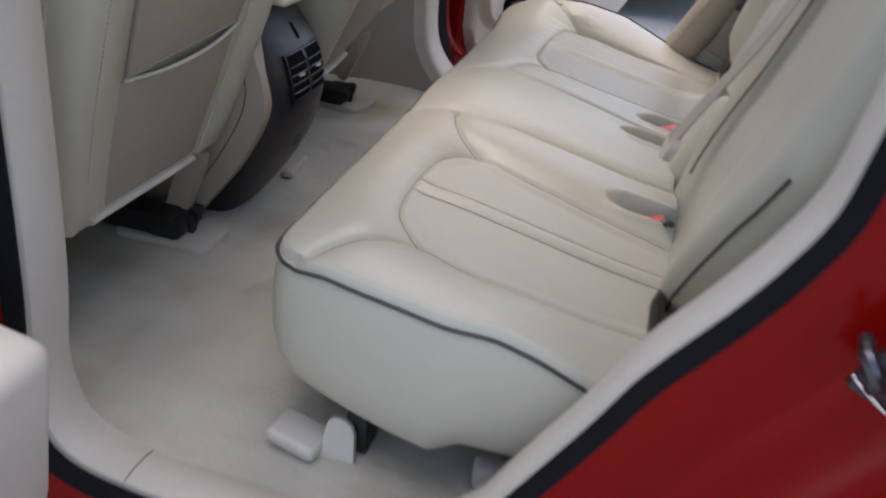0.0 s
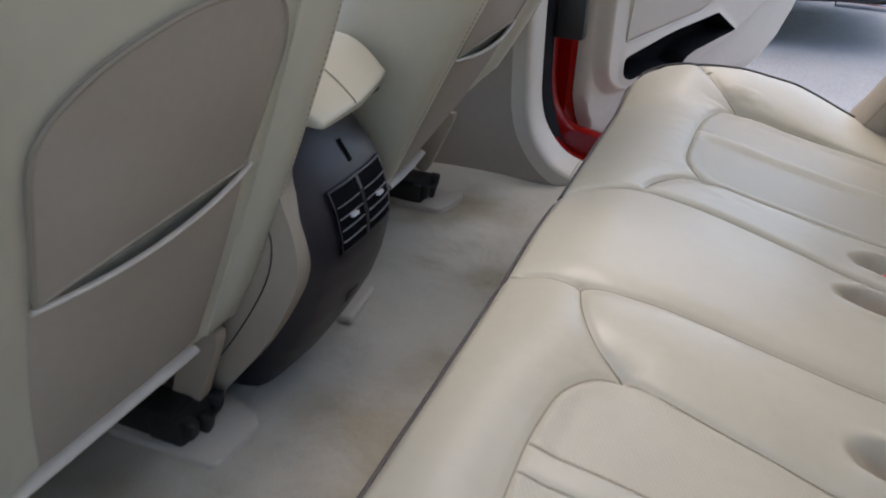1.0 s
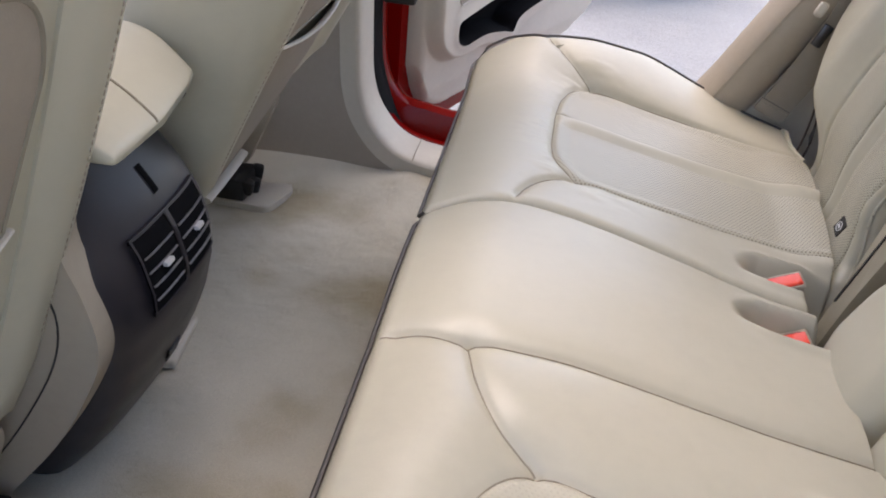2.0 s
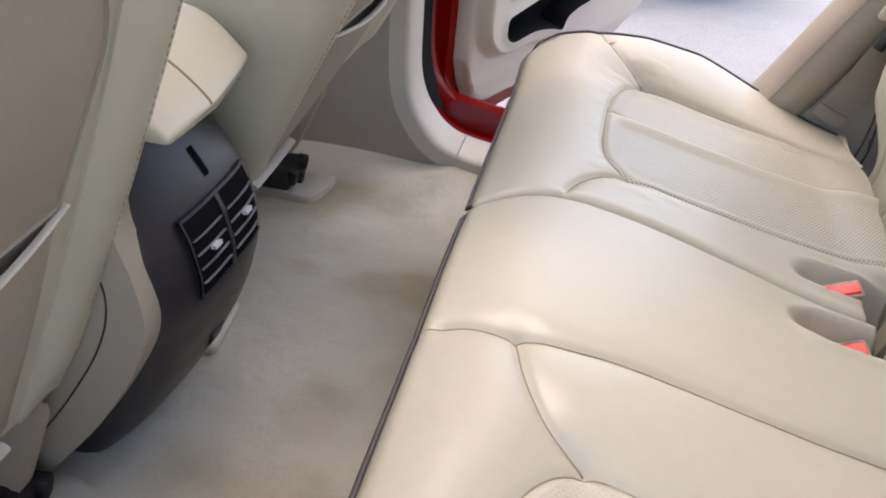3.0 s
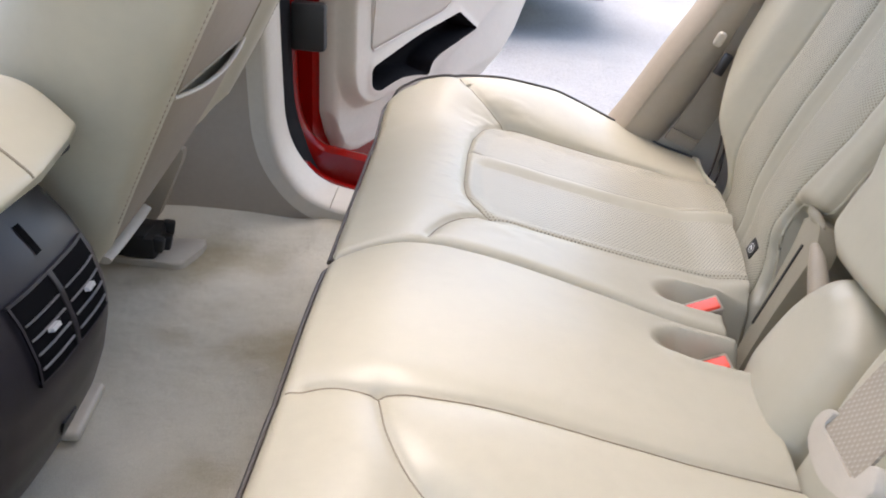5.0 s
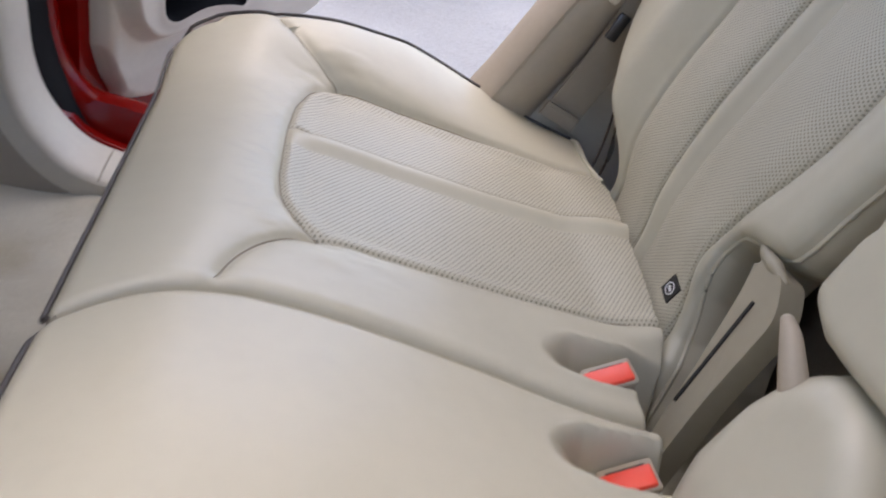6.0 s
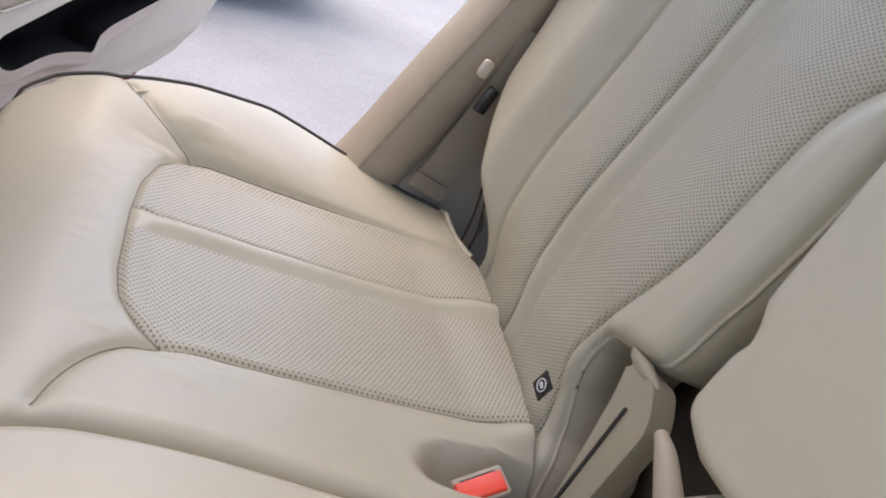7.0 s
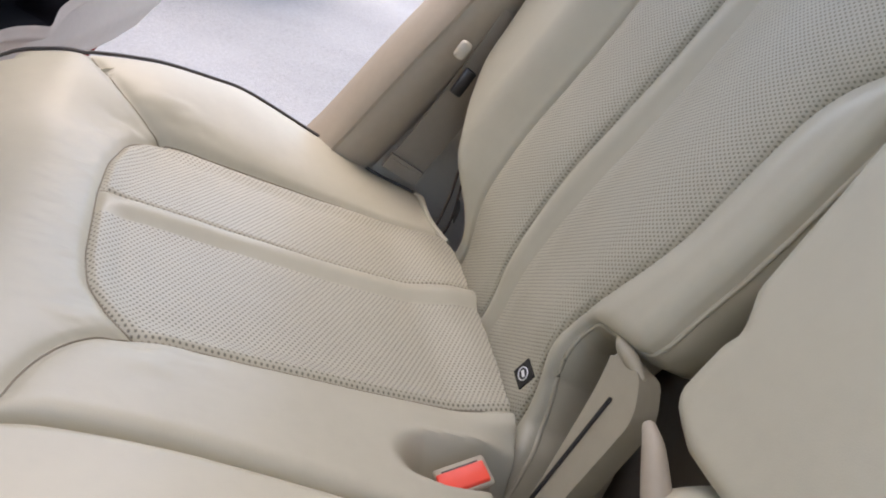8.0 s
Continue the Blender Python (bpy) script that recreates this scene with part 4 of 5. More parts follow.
buckle((0.170, 1.219, 0.240), (4, -24, 4))
buckle((0.160, 1.514, 0.245), (4, -24, 4))
buckle((0.173, 1.624, 0.256), (4, -24, 4))

# ---- front seats ----
def front_seat(yc, x_ref, lean, mirror, label, rise, droop=(0.0, 0.0)):
    """The back of a front seat: shell, side bolsters, rear panel with its pocket, lower flap and rails. mirror: 1 or -1."""
    t = thing("front_seat", (x_ref - 0.15, yc, 0.0), label, "car seat", "front seats")
    tx, tz = math.sin(lean), math.cos(lean)
    X0, Z0 = x_ref, 0.44

    def on(y, s, h):
        """y across from the middle, s up along the back from the pocket, h out to the rear."""
        if s < 0:
            s *= 1 - rise * float(ease((0.12 - y) / 0.32))
        return (X0 + s * tx + h * tz, yc + mirror * y, Z0 + s * tz - h * tx)

    # bolster shell: a closed section round the back, swept upwards
    def section(s):
        w = float(np.interp(s, [-0.26, -0.22, -0.10, 0.0, 0.12, 0.25, 0.36, 0.44], [0.215, 0.225, 0.250, 0.265, 0.275, 0.275, 0.255, 0.200]))
        d = float(np.interp(s, [-0.26, 0.0, 0.3, 0.44], [0.16, 0.15, 0.13, 0.09]))
        lip = float(np.interp(s, [-0.26, -0.2, 0.2, 0.44], [0.0, 0.012, 0.016, 0.0]))
        pts = [(-w * 0.55, -0.004), (-w * 0.66, 0.0), (-w * 0.76, lip * 0.9), (-w * 0.86, lip), (-w * 0.95, lip * 0.3), (-w * 1.01, -0.03), (-w * 1.03, -0.08), (-w * 0.98, -d), (-w * 0.72, -d - 0.05),
               (-w * 0.5, -d - 0.02), (0, -d - 0.01)]
        full = pts + [(-a, b) for a, b in reversed(pts[:-1])]
        soft = curve2(full + full[:1], 3)[:-1]
        return [on(a, s, b) for a, b in soft]
    ss = np.concatenate([np.linspace(-0.26, -0.2, 5), np.linspace(-0.18, 0.36, 28), np.linspace(0.38, 0.44, 5)])
    part("backrest_shell", loft("backrest_shell", [section(float(s)) for s in ss], M_LEATHER, True, True), t, "cream leather side bolsters")
    # rear panel, in two halves with the pocket mouth between
    half = 0.150
    d0, d1 = droop[0] - droop[1], droop[0] + droop[1]
    upper = rounded([(-half + 0.005, 0.012 + d0), (half - 0.01, 0.012 + d1), (half + 0.018, 0.150), (half - 0.008, 0.205), (0.02, 0.222), (-0.10, 0.190), (-half - 0.010, 0.150)], [0.004, 0.004, 0.03, 0.03, 0.06, 0.05, 0.04])
    part("rear_panel", prism("rear_panel", upper, lambda u, v, w: on(u, v, w - 0.008), 0.009, M_PANEL, 0.003), t, "taupe grained panel above the pocket")
    groove = [on(u, v, 0.0005) for u, v in upper + upper[:1]]
    part("panel_groove", tube("panel_groove", groove, 0.0026, M_SEAM, 6), t, "dark groove round the panel")
    ny, ns = 28, 24
    rows = []
    for k in range(ns):
        f = k / (ns - 1)
        s = -0.246 + f * 0.251
        row = []
        for j in range(ny):
            v = -1 + 2 * j / (ny - 1)
            wdt = float(np.interp(s, [-0.235, -0.1, 0.01], [0.135, 0.150, 0.155]))
            sag = 0.010 * (1 - v * v) * f * f
            mouth = s + (droop[0] + droop[1] * v) * f - 0.006 * (1 - v * v) * f
            row.append(on(v * wdt, mouth, -0.006 + (0.8 * sag + 0.011 * (1 - v ** 8)) * float(0.55 + 0.45 * ease(2.0 * f))))
        rows.append(row)
    thick = [[(p[0] - 0.006 * tz, p[1], p[2]) for p in r] for r in reversed(rows)]
    part("map_pocket", loft("map_pocket", rows + thick, M_PANEL), t, "taupe map pocket")
    lipp = [on(v * 0.150, 0.010 + droop[0] + droop[1] * v - 0.006 * (1 - v * v), 0.002 + 0.013 * (1 - v * v)) for v in np.linspace(-1, 1, 25)]
    part("pocket_lip", tube("pocket_lip", lipp, 0.0036, M_TRIM, 8, 0.7), t, "pale rolled lip of the pocket")
    # rolled hem along the bottom
    hem = [on(v * 0.150, -0.250 - 0.004 * v, 0.004) for v in np.linspace(-1.15 if rise < 0.3 else 0.2, 0.72 if rise < 0.3 else 1, 17)]
    part("bottom_hem", tube("bottom_hem", hem, 0.0105, M_TRIM, 10, 0.6), t, "pale hem along the bottom of the back")
    # stitched ridge down the outer bolster and the edge of the side panel
    for h, r in ((-0.036, 0.0030), (-0.052, 0.0022)):
        ridge = []
        for s in np.linspace(-0.16, 0.34, 30):
            w = float(np.interp(s, [-0.26, -0.22, -0.10, 0.0, 0.12, 0.25, 0.36, 0.44], [0.215, 0.225, 0.250, 0.265, 0.275, 0.275, 0.255, 0.200]))
            ridge.append(on(-w * 1.018, float(s), h))
        part("stitched_ridge", tube("stitched_ridge", ridge, r, M_LEATHER, 7), t, "stitched leather ridge")
    # seam between the bolsters and the back panel
    for side in (-1, 1):
        line = []
        for s in np.linspace(-0.15, 0.36, 36):
            w = float(np.interp(s, [-0.26, -0.22, -0.10, 0.0, 0.12, 0.25, 0.36, 0.44], [0.215, 0.225, 0.250, 0.265, 0.275, 0.275, 0.255, 0.200]))
            lip = float(np.interp(s, [-0.26, -0.2, 0.2, 0.44], [0.0, 0.012, 0.016, 0.0]))
            line.append(on(side * w * 0.86, float(s), lip + 0.0004))
        part("stitching", stitches("stitching", line, 0.0011, M_TRIM_WARM), t, "row of beige stitches")
    # head restraint and posts
    for a in (-0.07, 0.07):
        part("post", tube("post", [on(a, 0.40, -0.06), on(a, 0.53, -0.06)], 0.007, M_CHROME, 10), t, "chrome head restraint post")
    hr = box("head_restraint", (0, 0, 0), (0.09, 0.26, 0.17), M_LEATHER, 0.04, 4)
    hr.transform(Matrix.Translation(on(0, 0.59, -0.06)) @ pose(0, 0, 0, 0, math.degrees(lean), 0))
    part("head_restraint", hr, t)
    # seat base and side flap
    base = box("seat_base", (x_ref - 0.46, yc, 0.20), (0.48, 0.49, 0.16), M_LEATHER, 0.04, 4)
    part("seat_base", base, t)
    return t, on


LEAN_NEAR, LEAN_FAR = math.atan(0.33), math.atan(0.50)
seat_l, on_l = front_seat(1.062, -0.553, LEAN_NEAR, 1, "cream leather front seat seen from behind, with taupe map pocket", 0.0, (-0.014, 0.009))
seat_r, on_r = front_seat(1.828, -0.500, LEAN_FAR, -1, "cream leather front seat, reclined a little further, with taupe map pocket", 0.50)


def rail(at, length, label):
    t = thing("seat_rail", at, label, "seat rail", "seat rails")
    x, y, z = at
    part("channel", box("channel", (x - length / 2, y, z + 0.035), (length, 0.055, 0.05), M_BLACK, 0.006), t)
    part("slider", box("slider", (x - length / 2 - 0.03, y, z + 0.085), (length * 0.8, 0.035, 0.06), M_BLACK, 0.008), t)
    clip = part("end_clip", box("end_clip", (x - 0.015, y + 0.012, z + 0.032), (0.060, 0.085, 0.048), M_BLACK, 0.008), t, "black moulded end clip")
    for k, (a, b, c) in enumerate(((0.018, -0.026, 0.050), (0.020, 0.004, 0.040), (0.016, 0.034, 0.054), (-0.010, 0.050, 0.028))):
        part("lug", box("lug", (x + a, y + 0.012 + b, z + c - 0.012), (0.022, 0.020, 0.030), M_BLACK, 0.005, 2, (0, 12, 9 * k)), clip)
    return t


def rail_cover(name_at, outline, h, label):
    x, y, z = name_at
    me = prism("rail_cover", outline, lambda u, v, w: (x + u, y + v, z + w), h, M_TRIM, 0.006, 3)
    return tagged(part("rail_cover", me), label, "rail cover", "rail covers")


rail((-0.690, 1.205, 0.0), 0.42, "black steel front seat rail bolted to the carpeted floor")
rail((-0.705, 2.048, 0.0), 0.42, "black steel front seat rail bolted to the carpeted floor")
rail((-0.735, 0.86, 0.0), 0.40, "black steel front seat rail bolted to the carpeted floor")
rail((-0.735, 1.66, 0.0), 0.40, "black steel front seat rail bolted to the carpeted floor")
rail_cover((-0.70, 1.23, 0.0), rounded([(-0.11, -0.062), (0.086, -0.064), (0.092, 0.036), (0.045, 0.062), (-0.11, 0.055)], 0.020), 0.014, "cream plastic floor cover at the end of a seat rail")
rail_cover((-0.68, 2.09, 0.0), rounded([(-0.10, -0.072), (0.040, -0.082), (0.066, 0.010), (0.0, 0.082), (-0.10, 0.06)], 0.022), 0.014, "cream plastic floor cover at the end of a seat rail")

# recliner side flaps of the front seats
def flap(y, x, z, half, slant, label):
    out = rounded([(-half, -0.070), (half * 0.8, -0.078), (half * 1.1, 0.055), (half * 0.7, 0.075), (-half * 0.9, 0.055)], 0.012)
    t = thing("recliner_cover", (x, y, z), label, "seat cover", "recliner covers")
    place = lambda u, v, w: (x + u + slant * v, y + w, z + v)
    part("cover", prism("cover", out, place, 0.022, M_TRIM_WARM, 0.006, 3), t)
    part("bolt", tube("bolt", [place(0.2 * half, -0.035, 0.021), place(0.2 * half, -0.035, 0.024)], 0.0045, M_BLACK, 8), t, "small dark bolt")
    return t


flap(1.226, -0.684, 0.112, 0.026, 0.32, "beige plastic recliner cover low on the front seat")
flap(2.074, -0.684, 0.142, 0.017, 0.42, "narrow beige plastic recliner cover low on the front seat")

# ---- centre console ----
console = thing("centre_console", (-0.75, 1.44, 0.0), "charcoal and beige centre console with rear air vents", "centre console")
CON_X = lerp([0.0, 0.05, 0.10, 0.15, 0.20, 0.25, 0.29, 0.33, 0.37, 0.40, 0.462], [-0.655, -0.613, -0.580, -0.553, -0.535, -0.524, -0.524, -0.533, -0.552, -0.573, -0.618])
CON_W = lerp([0.0, 0.10, 0.2, 0.27, 0.33, 0.40, 0.445], [0.085, 0.096, 0.104, 0.107, 0.104, 0.094, 0.084])
CON_Y = 1.421


def console_row(z):
    x, w = float(CON_X(z)), float(CON_W(z))
    pts = [(-0.30, -w), (-0.10, -w), (-0.045, -w), (-0.018, -w * 0.99), (-0.006, -w * 0.93), (0.0, -w * 0.80), (0.004, -w * 0.4), (0.005, 0)]
    k = w * float(np.interp(z, [0, 0.15, 0.22, 0.27, 0.33, 0.40], [1.0, 1.02, 1.05, 1.12, 1.24, 1.31]))
    wing = [(-0.30, -k), (-0.10, -k), (-0.050, -k), (-0.028, -k * 0.985), (-0.014, -k * 0.92), (-0.005, -k * 0.76), (0.002, -k * 0.4), (0.005, 0)]
    pts = wing + [(a, -b) for a, b in reversed(pts[:-1])]
    return [(x + a, CON_Y + b, z) for a, b in pts]


part("rear_fascia", loft("rear_fascia", [console_row(z) for z in np.linspace(0.0, 0.462, 42)], M_CONSOLE), console, "charcoal plastic rear fascia")


def on_console(y, z, h=0.0):
    """A point h proud of the fascia at y from its middle and height z."""
    x = float(CON_X(z)) + 0.005 - 0.02 * (y / 0.11) ** 4
    dx = (float(CON_X(z + 0.01)) - float(CON_X(z - 0.01))) / 0.02
    k = 1 / math.sqrt(1 + dx * dx)
    return (x + h * k, CON_Y + y, z - h * dx * k)


# air vents
def strip(name, y0, y1, z0, z1, h0, h1, material, n=8, label=""):
    rows = []
    steps = np.linspace(z0, z1, max(2, int((z1 - z0) / 0.008) + 1))
    for h in (h0, h1):
        for z in (steps if h == h1 else steps[::-1]):
            rows.append([on_console(y, z, h) for y in np.linspace(y0, y1, n)])
    rows.append(rows[0])
    return loft(name, rows, material, smooth=False)


for k, (y0, y1) in enumerate(((-0.068, -0.0035), (0.0035, 0.076))):
    vent = part("air_vent", strip("air_vent", y0, y1, 0.268, 0.348, 0.0005, 0.0035, M_VOID), console, "black recessed air vent")
    for j in range(4):
        z = 0.281 + j * 0.0155
        part("slat", strip("slat", y0 + 0.003, y1 - 0.003, z, z + 0.0013, 0.003, 0.0058, M_SLAT), vent, "charcoal louvre slat")
    ym = 0.5 * (y0 + y1)
    part("thumb_tab", strip("thumb_tab", ym - 0.007, ym + 0.007, 0.308, 0.3125, 0.005, 0.011, M_SILVER, 4), vent, "bright chrome thumb tab")
for nm, y0, y1, z0, z1 in (("vent_frame", -0.071, 0.079, 0.348, 0.351), ("vent_frame", -0.071, 0.079, 0.265, 0.268), ("vent_divider", -0.0035, 0.0035, 0.268, 0.348),
                           ("vent_frame", -0.071, -0.068, 0.265, 0.351), ("vent_frame", 0.076, 0.079, 0.265, 0.351)):
    part(nm, strip(nm, y0, y1, z0, z1, 0.0, 0.0050, M_CONSOLE), console)
part("indicator_slot", strip("indicator_slot", 0.003, 0.013, 0.366, 0.394, -0.001, 0.0010, M_VOID, 3), console, "narrow dark slot above the vents")
# lower access cap
part("lower_cap", strip("lower_cap", -0.012, 0.016, 0.150, 0.168, 0.0, 0.002, M_BLACK, 4), console, "small dark cap")
# beige side cheeks
for sgn in (-1, 1):
    y0 = CON_Y + sgn * 0.108
    prof = smooth_path([(-0.545, 0, 0.46), (-0.556, 0, 0.385), (-0.540, 0, 0.325), (-0.534, 0, 0.270), (-0.552, 0, 0.215), (-0.600, 0, 0.130), (-0.665, 0, 0.045), (-0.70, 0, 0.0)], 5)
    out = [(p.x - (0.10 if sgn > 0 else 0.007), p.z) for p in prof] + [(-1.2, 0.0), (-1.2, 0.46)]
    me = prism("side_cheek", out, lambda u, v, w: (u, y0 + sgn * w, v), 0.034, M_TRIM_WARM, 0.012, 3)
    cheek = part("side_cheek", me, console, "beige plastic side panel")
    seam = smooth_path([(-0.580, y0 + sgn * 0.0345, 0.43), (-0.590, y0 + sgn * 0.0345, 0.36), (-0.578, y0 + sgn * 0.0345, 0.30), (-0.595, y0 + sgn * 0.0345, 0.235), (-0.65, y0 + sgn * 0.0345, 0.14), (-0.715, y0 + sgn * 0.0345, 0.05)], 6)
    if sgn < 0:
        part("side_seam", tube("side_seam", seam, 0.0011, M_BLACK, 6), cheek, "dark panel gap")
part("body", box("body", (-1.0, CON_Y, 0.215), (0.62, 0.20, 0.42), M_CONSOLE, 0.01), console)
# padded lid
lid = thing("console_lid", (-0.75, CON_Y, 0.44), "cream leather padded armrest lid on the centre console", "armrest")
rows = []
stations = [(-1.08, 0.50, 0.452, 0.108), (-0.90, 0.512, 0.452, 0.110), (-0.75, 0.515, 0.452, 0.112), (-0.64, 0.512, 0.452, 0.112)]
for a in np.linspace(0.0, 1.0, 12):
    stations.append((-0.63 + 0.100 * a, 0.512 - 0.048 * a ** 2.0, 0.452 - 0.006 * a, 0.112 - 0.012 * a ** 3))
stations += [(-0.526, 0.460, 0.447, 0.099), (-0.524, 0.456, 0.450, 0.097)]
for x, top, bot, w in stations:
    mid, half = 0.5 * (top + bot), 0.5 * (top - bot)
    ring_pts = []
    for q in np.linspace(0, 2 * math.pi, 33)[:-1]:
        c, d = math.cos(q), math.sin(q)
        ring_pts.append((w * math.copysign(abs(c) ** 0.22, c), mid + half * math.copysign(abs(d) ** 0.42, d)))
    cut = max(0.0, min(1.0, (x + 0.64) / 0.07))
    rows.append([(x - 0.012 * cut * max(0.0, p / w) ** 2, CON_Y + 0.002 + p, z + 0.012 * cut * max(0.0, p / w)) for p, z in ring_pts])
part("cover", loft("cover", rows, M_LEATHER, True, True), lid)
part("seam", tube("seam", [(x, CON_Y - 0.012, top + 0.0004) for x, top, bot, w in stations[1:]], 0.0015, M_SEAM, 6), lid, "stitched seam")
part("collar", box("collar", (-0.80, CON_Y, 0.447), (0.46, 0.19, 0.03), M_TRIM_WARM, 0.006), console, "beige collar under the lid")
part("lid_latch", box("lid_latch", (-0.560, CON_Y + 0.088, 0.446), (0.03, 0.026, 0.016), M_BLACK, 0.004), lid, "black latch under the lid")
# small floor clip beside the console
clip = tagged(part("floor_clip", box("floor_clip", (-0.634, 1.607, 0.007), (0.026, 0.112, 0.016), M_TRIM, 0.006, 3, (0, 0, 6))), "cream plastic clip on the carpet beside the console", "floor clip")

# ---- far rear door ----
DOOR_O = Vector((-0.45, 2.40, 0))
DOOR_D = Vector((0.375, 0.927, 0)).normalized()
DOOR_N = Vector((DOOR_D.y, -DOOR_D.x, 0))


def on_door(s, z, h=0.0):
    p = DOOR_O + DOOR_D * s + DOOR_N * h
    return (p.x, p.y, z)


door = thing("door_1", tuple(DOOR_O), "open red rear car door with cream inner panel and black map pocket", "car door", kind="structure")
out = rounded([(0.0, 0.06), (0.0, 1.0), (1.25, 1.0), (1.22, 0.45), (0.99, 0.18), (0.78, 0.02), (0.10, 0.0)], [0.05, 0.02, 0.05, 0.2, 0.2, 0.10, 0.10], 8)
part("door_skin", prism("door_skin", out, lambda u, v, w: on_door(u, v, -0.13 + w), 0.10, M_RED, 0.015, 3), door, "glossy red painted door shell")
POCKET = [(v.x, v.y) for v in rounded([(0.120, 0.268), (0.122, 0.222), (0.158, 0.205), (0.262, 0.214), (0.350, 0.200), (0.412, 0.184), (0.432, 0.214), (0.475, 0.226), (0.71, 0.250), (0.58, 0.316), (0.34, 0.300)],
                                      [0.018, 0.018, 0.02, 0.04, 0.04, 0.012, 0.012, 0.02, 0.008, 0.006, 0.05], 5)]
INSERT = [(v.x, v.y) for v in rounded([(0.124, 0.304), (0.49, 0.332), (0.66, 0.40), (0.75, 0.60), (0.115, 0.60)], [0.016, 0.03, 0.03, 0.05, 0.02], 5)]
PLATEAU = [(v.x, v.y) for v in rounded([(0.048, 1.2), (0.048, 0.262), (0.062, 0.218), (0.110, 0.180), (0.170, 0.172), (0.262, 0.180), (0.345, 0.166), (0.415, 0.148), (0.470, 0.182), (0.62, 0.205), (0.90, 0.30), (1.4, 0.45), (1.4, 1.2)],
                                       [0.0, 0.03, 0.03, 0.03, 0.03, 0.04, 0.04, 0.03, 0.03, 0.05, 0.1, 0.0, 0.0], 5)]


def door_panel():
    s = np.linspace(0.030, 1.25, 360)
    v = np.linspace(0, 1, 230) ** 1.6
    S, V = np.meshgrid(s, v, indexing="ij")
    zb = np.interp(S, [0.030, 0.05, 0.08, 0.11, 0.16, 0.80, 0.92, 1.02, 1.12, 1.20, 1.25], [0.180, 0.125, 0.078, 0.062, 0.050, 0.052, 0.062, 0.098, 0.150, 0.225, 0.30])
    Z = zb + V * (0.95 - zb)
    ids = np.where(inside(centres(S), centres(Z), POCKET), 1, np.where(inside(centres(S), centres(Z), INSERT), 2, 0))
    S, Z = snap(S, Z, ids, [POCKET + POCKET[:1], INSERT + INSERT[:1]], 0.005)
    edge = np.minimum(np.minimum(S - 0.030, 1.25 - S), Z - zb)
    on_top = np.where(inside(S, Z, PLATEAU), 1.0, -1.0) * line_distance(S, Z, PLATEAU + PLATEAU[:1])
    H = 0.034 * ease((on_top + 0.012) / 0.024) + 0.008 * ease((Z - 0.07) / 0.05)
    H += 0.020 * ease((Z - 0.40) / 0.10)
    inp = inside(S, Z, POCKET)
    dp = line_distance(S, Z, POCKET + POCKET[:1])
    H += 0.004 * np.exp(-(dp / 0.012) ** 2) - np.where(inp, 0.060 * ease(dp / 0.018), 0.0)
    di = line_distance(S, Z, INSERT + INSERT[:1])
    H -= 0.004 * np.exp(-(di / 0.004) ** 2)
    H += roll_off(edge, 0.02)
    P = np.array(on_door(0, 0))[None, None, :] + S[..., None] * np.array(DOOR_D) + Z[..., None] * np.array((0, 0, 1)) + H[..., None] * np.array(DOOR_N)
    pad(door, "inner_panel", P, tuple(DOOR_N), [(0.003, -0.008), (0.003, -0.045)],
        [("map_pocket", ids == 1, M_VOID, "deep black map pocket"), ("panel_insert", ids == 2, M_PERF_DOOR, "finely grained beige panel insert")],
        M_TRIM, "cream moulded inner door panel")
    rim = [Vector(on_door(a, b, 0.0425 + 0.020 * float(ease((b - 0.40) / 0.10)))) for a, b in INSERT + INSERT[:1]]
    part("insert_rim", tube("insert_rim", rim, 0.0022, M_TRIM, 6), door, "pale rim round the panel insert")


M_PERF_DOOR = leather("grained_door_insert", (0.47, 0.42, 0.345), 0.6, (2, 1, 0.005), 0.86)
door_panel()
part("door_check", box("door_check", (-0.474, 2.362, 0.380), (0.070, 0.03, 0.096), M_BLACK, 0.008), door, "black door check bracket")

# ---- near rear door, a part of whose armrest reaches into view ----
ndoor = thing("door_2", (-0.62, 0.55, 0.0), "open rear car door with cream armrest and chrome handle trim", "car door", kind="structure")
nd = pose(-0.60, 0.52, 0.0, 0, 0, -112)


def on_ndoor(s, z, h=0.0):
    return tuple(nd @ Vector((s, h, z)))


part("door_skin", prism("door_skin", rounded([(0, 0.0), (1.05, 0.05), (1.1, 0.9), (0, 0.9)], 0.05), lambda u, v, w: on_ndoor(u, v, -0.02 - w), 0.10, M_RED, 0.01), ndoor, "red painted door shell")
part("inner_panel", prism("inner_panel", rounded([(0.03, 0.03), (1.0, 0.08), (1.05, 0.88), (0.03, 0.88)], 0.05), lambda u, v, w: on_ndoor(u, v, -0.018 + w), 0.045, M_TRIM, 0.015), ndoor, "cream inner panel")
arm = box("armrest", (0, 0, 0), (0.26, 0.14, 0.22), M_TRIM, 0.022, 4, (0, 10, 0))
arm.transform(Matrix.Translation((-0.478, 0.42, 0.268)))
part("armrest", arm, ndoor, "cream moulded armrest end")
part("window_switch", box("window_switch", (-0.40, 0.42, 0.363), (0.05, 0.06, 0.008), M_BLACK, 0.004, 2, (0, 12, 0)), ndoor, "black switch on the armrest")
part("chrome_strip", box("chrome_strip", (-0.365, 0.372, 0.225), (0.03, 0.06, 0.02), M_CHROME, 0.006, 2), ndoor, "chrome strip")

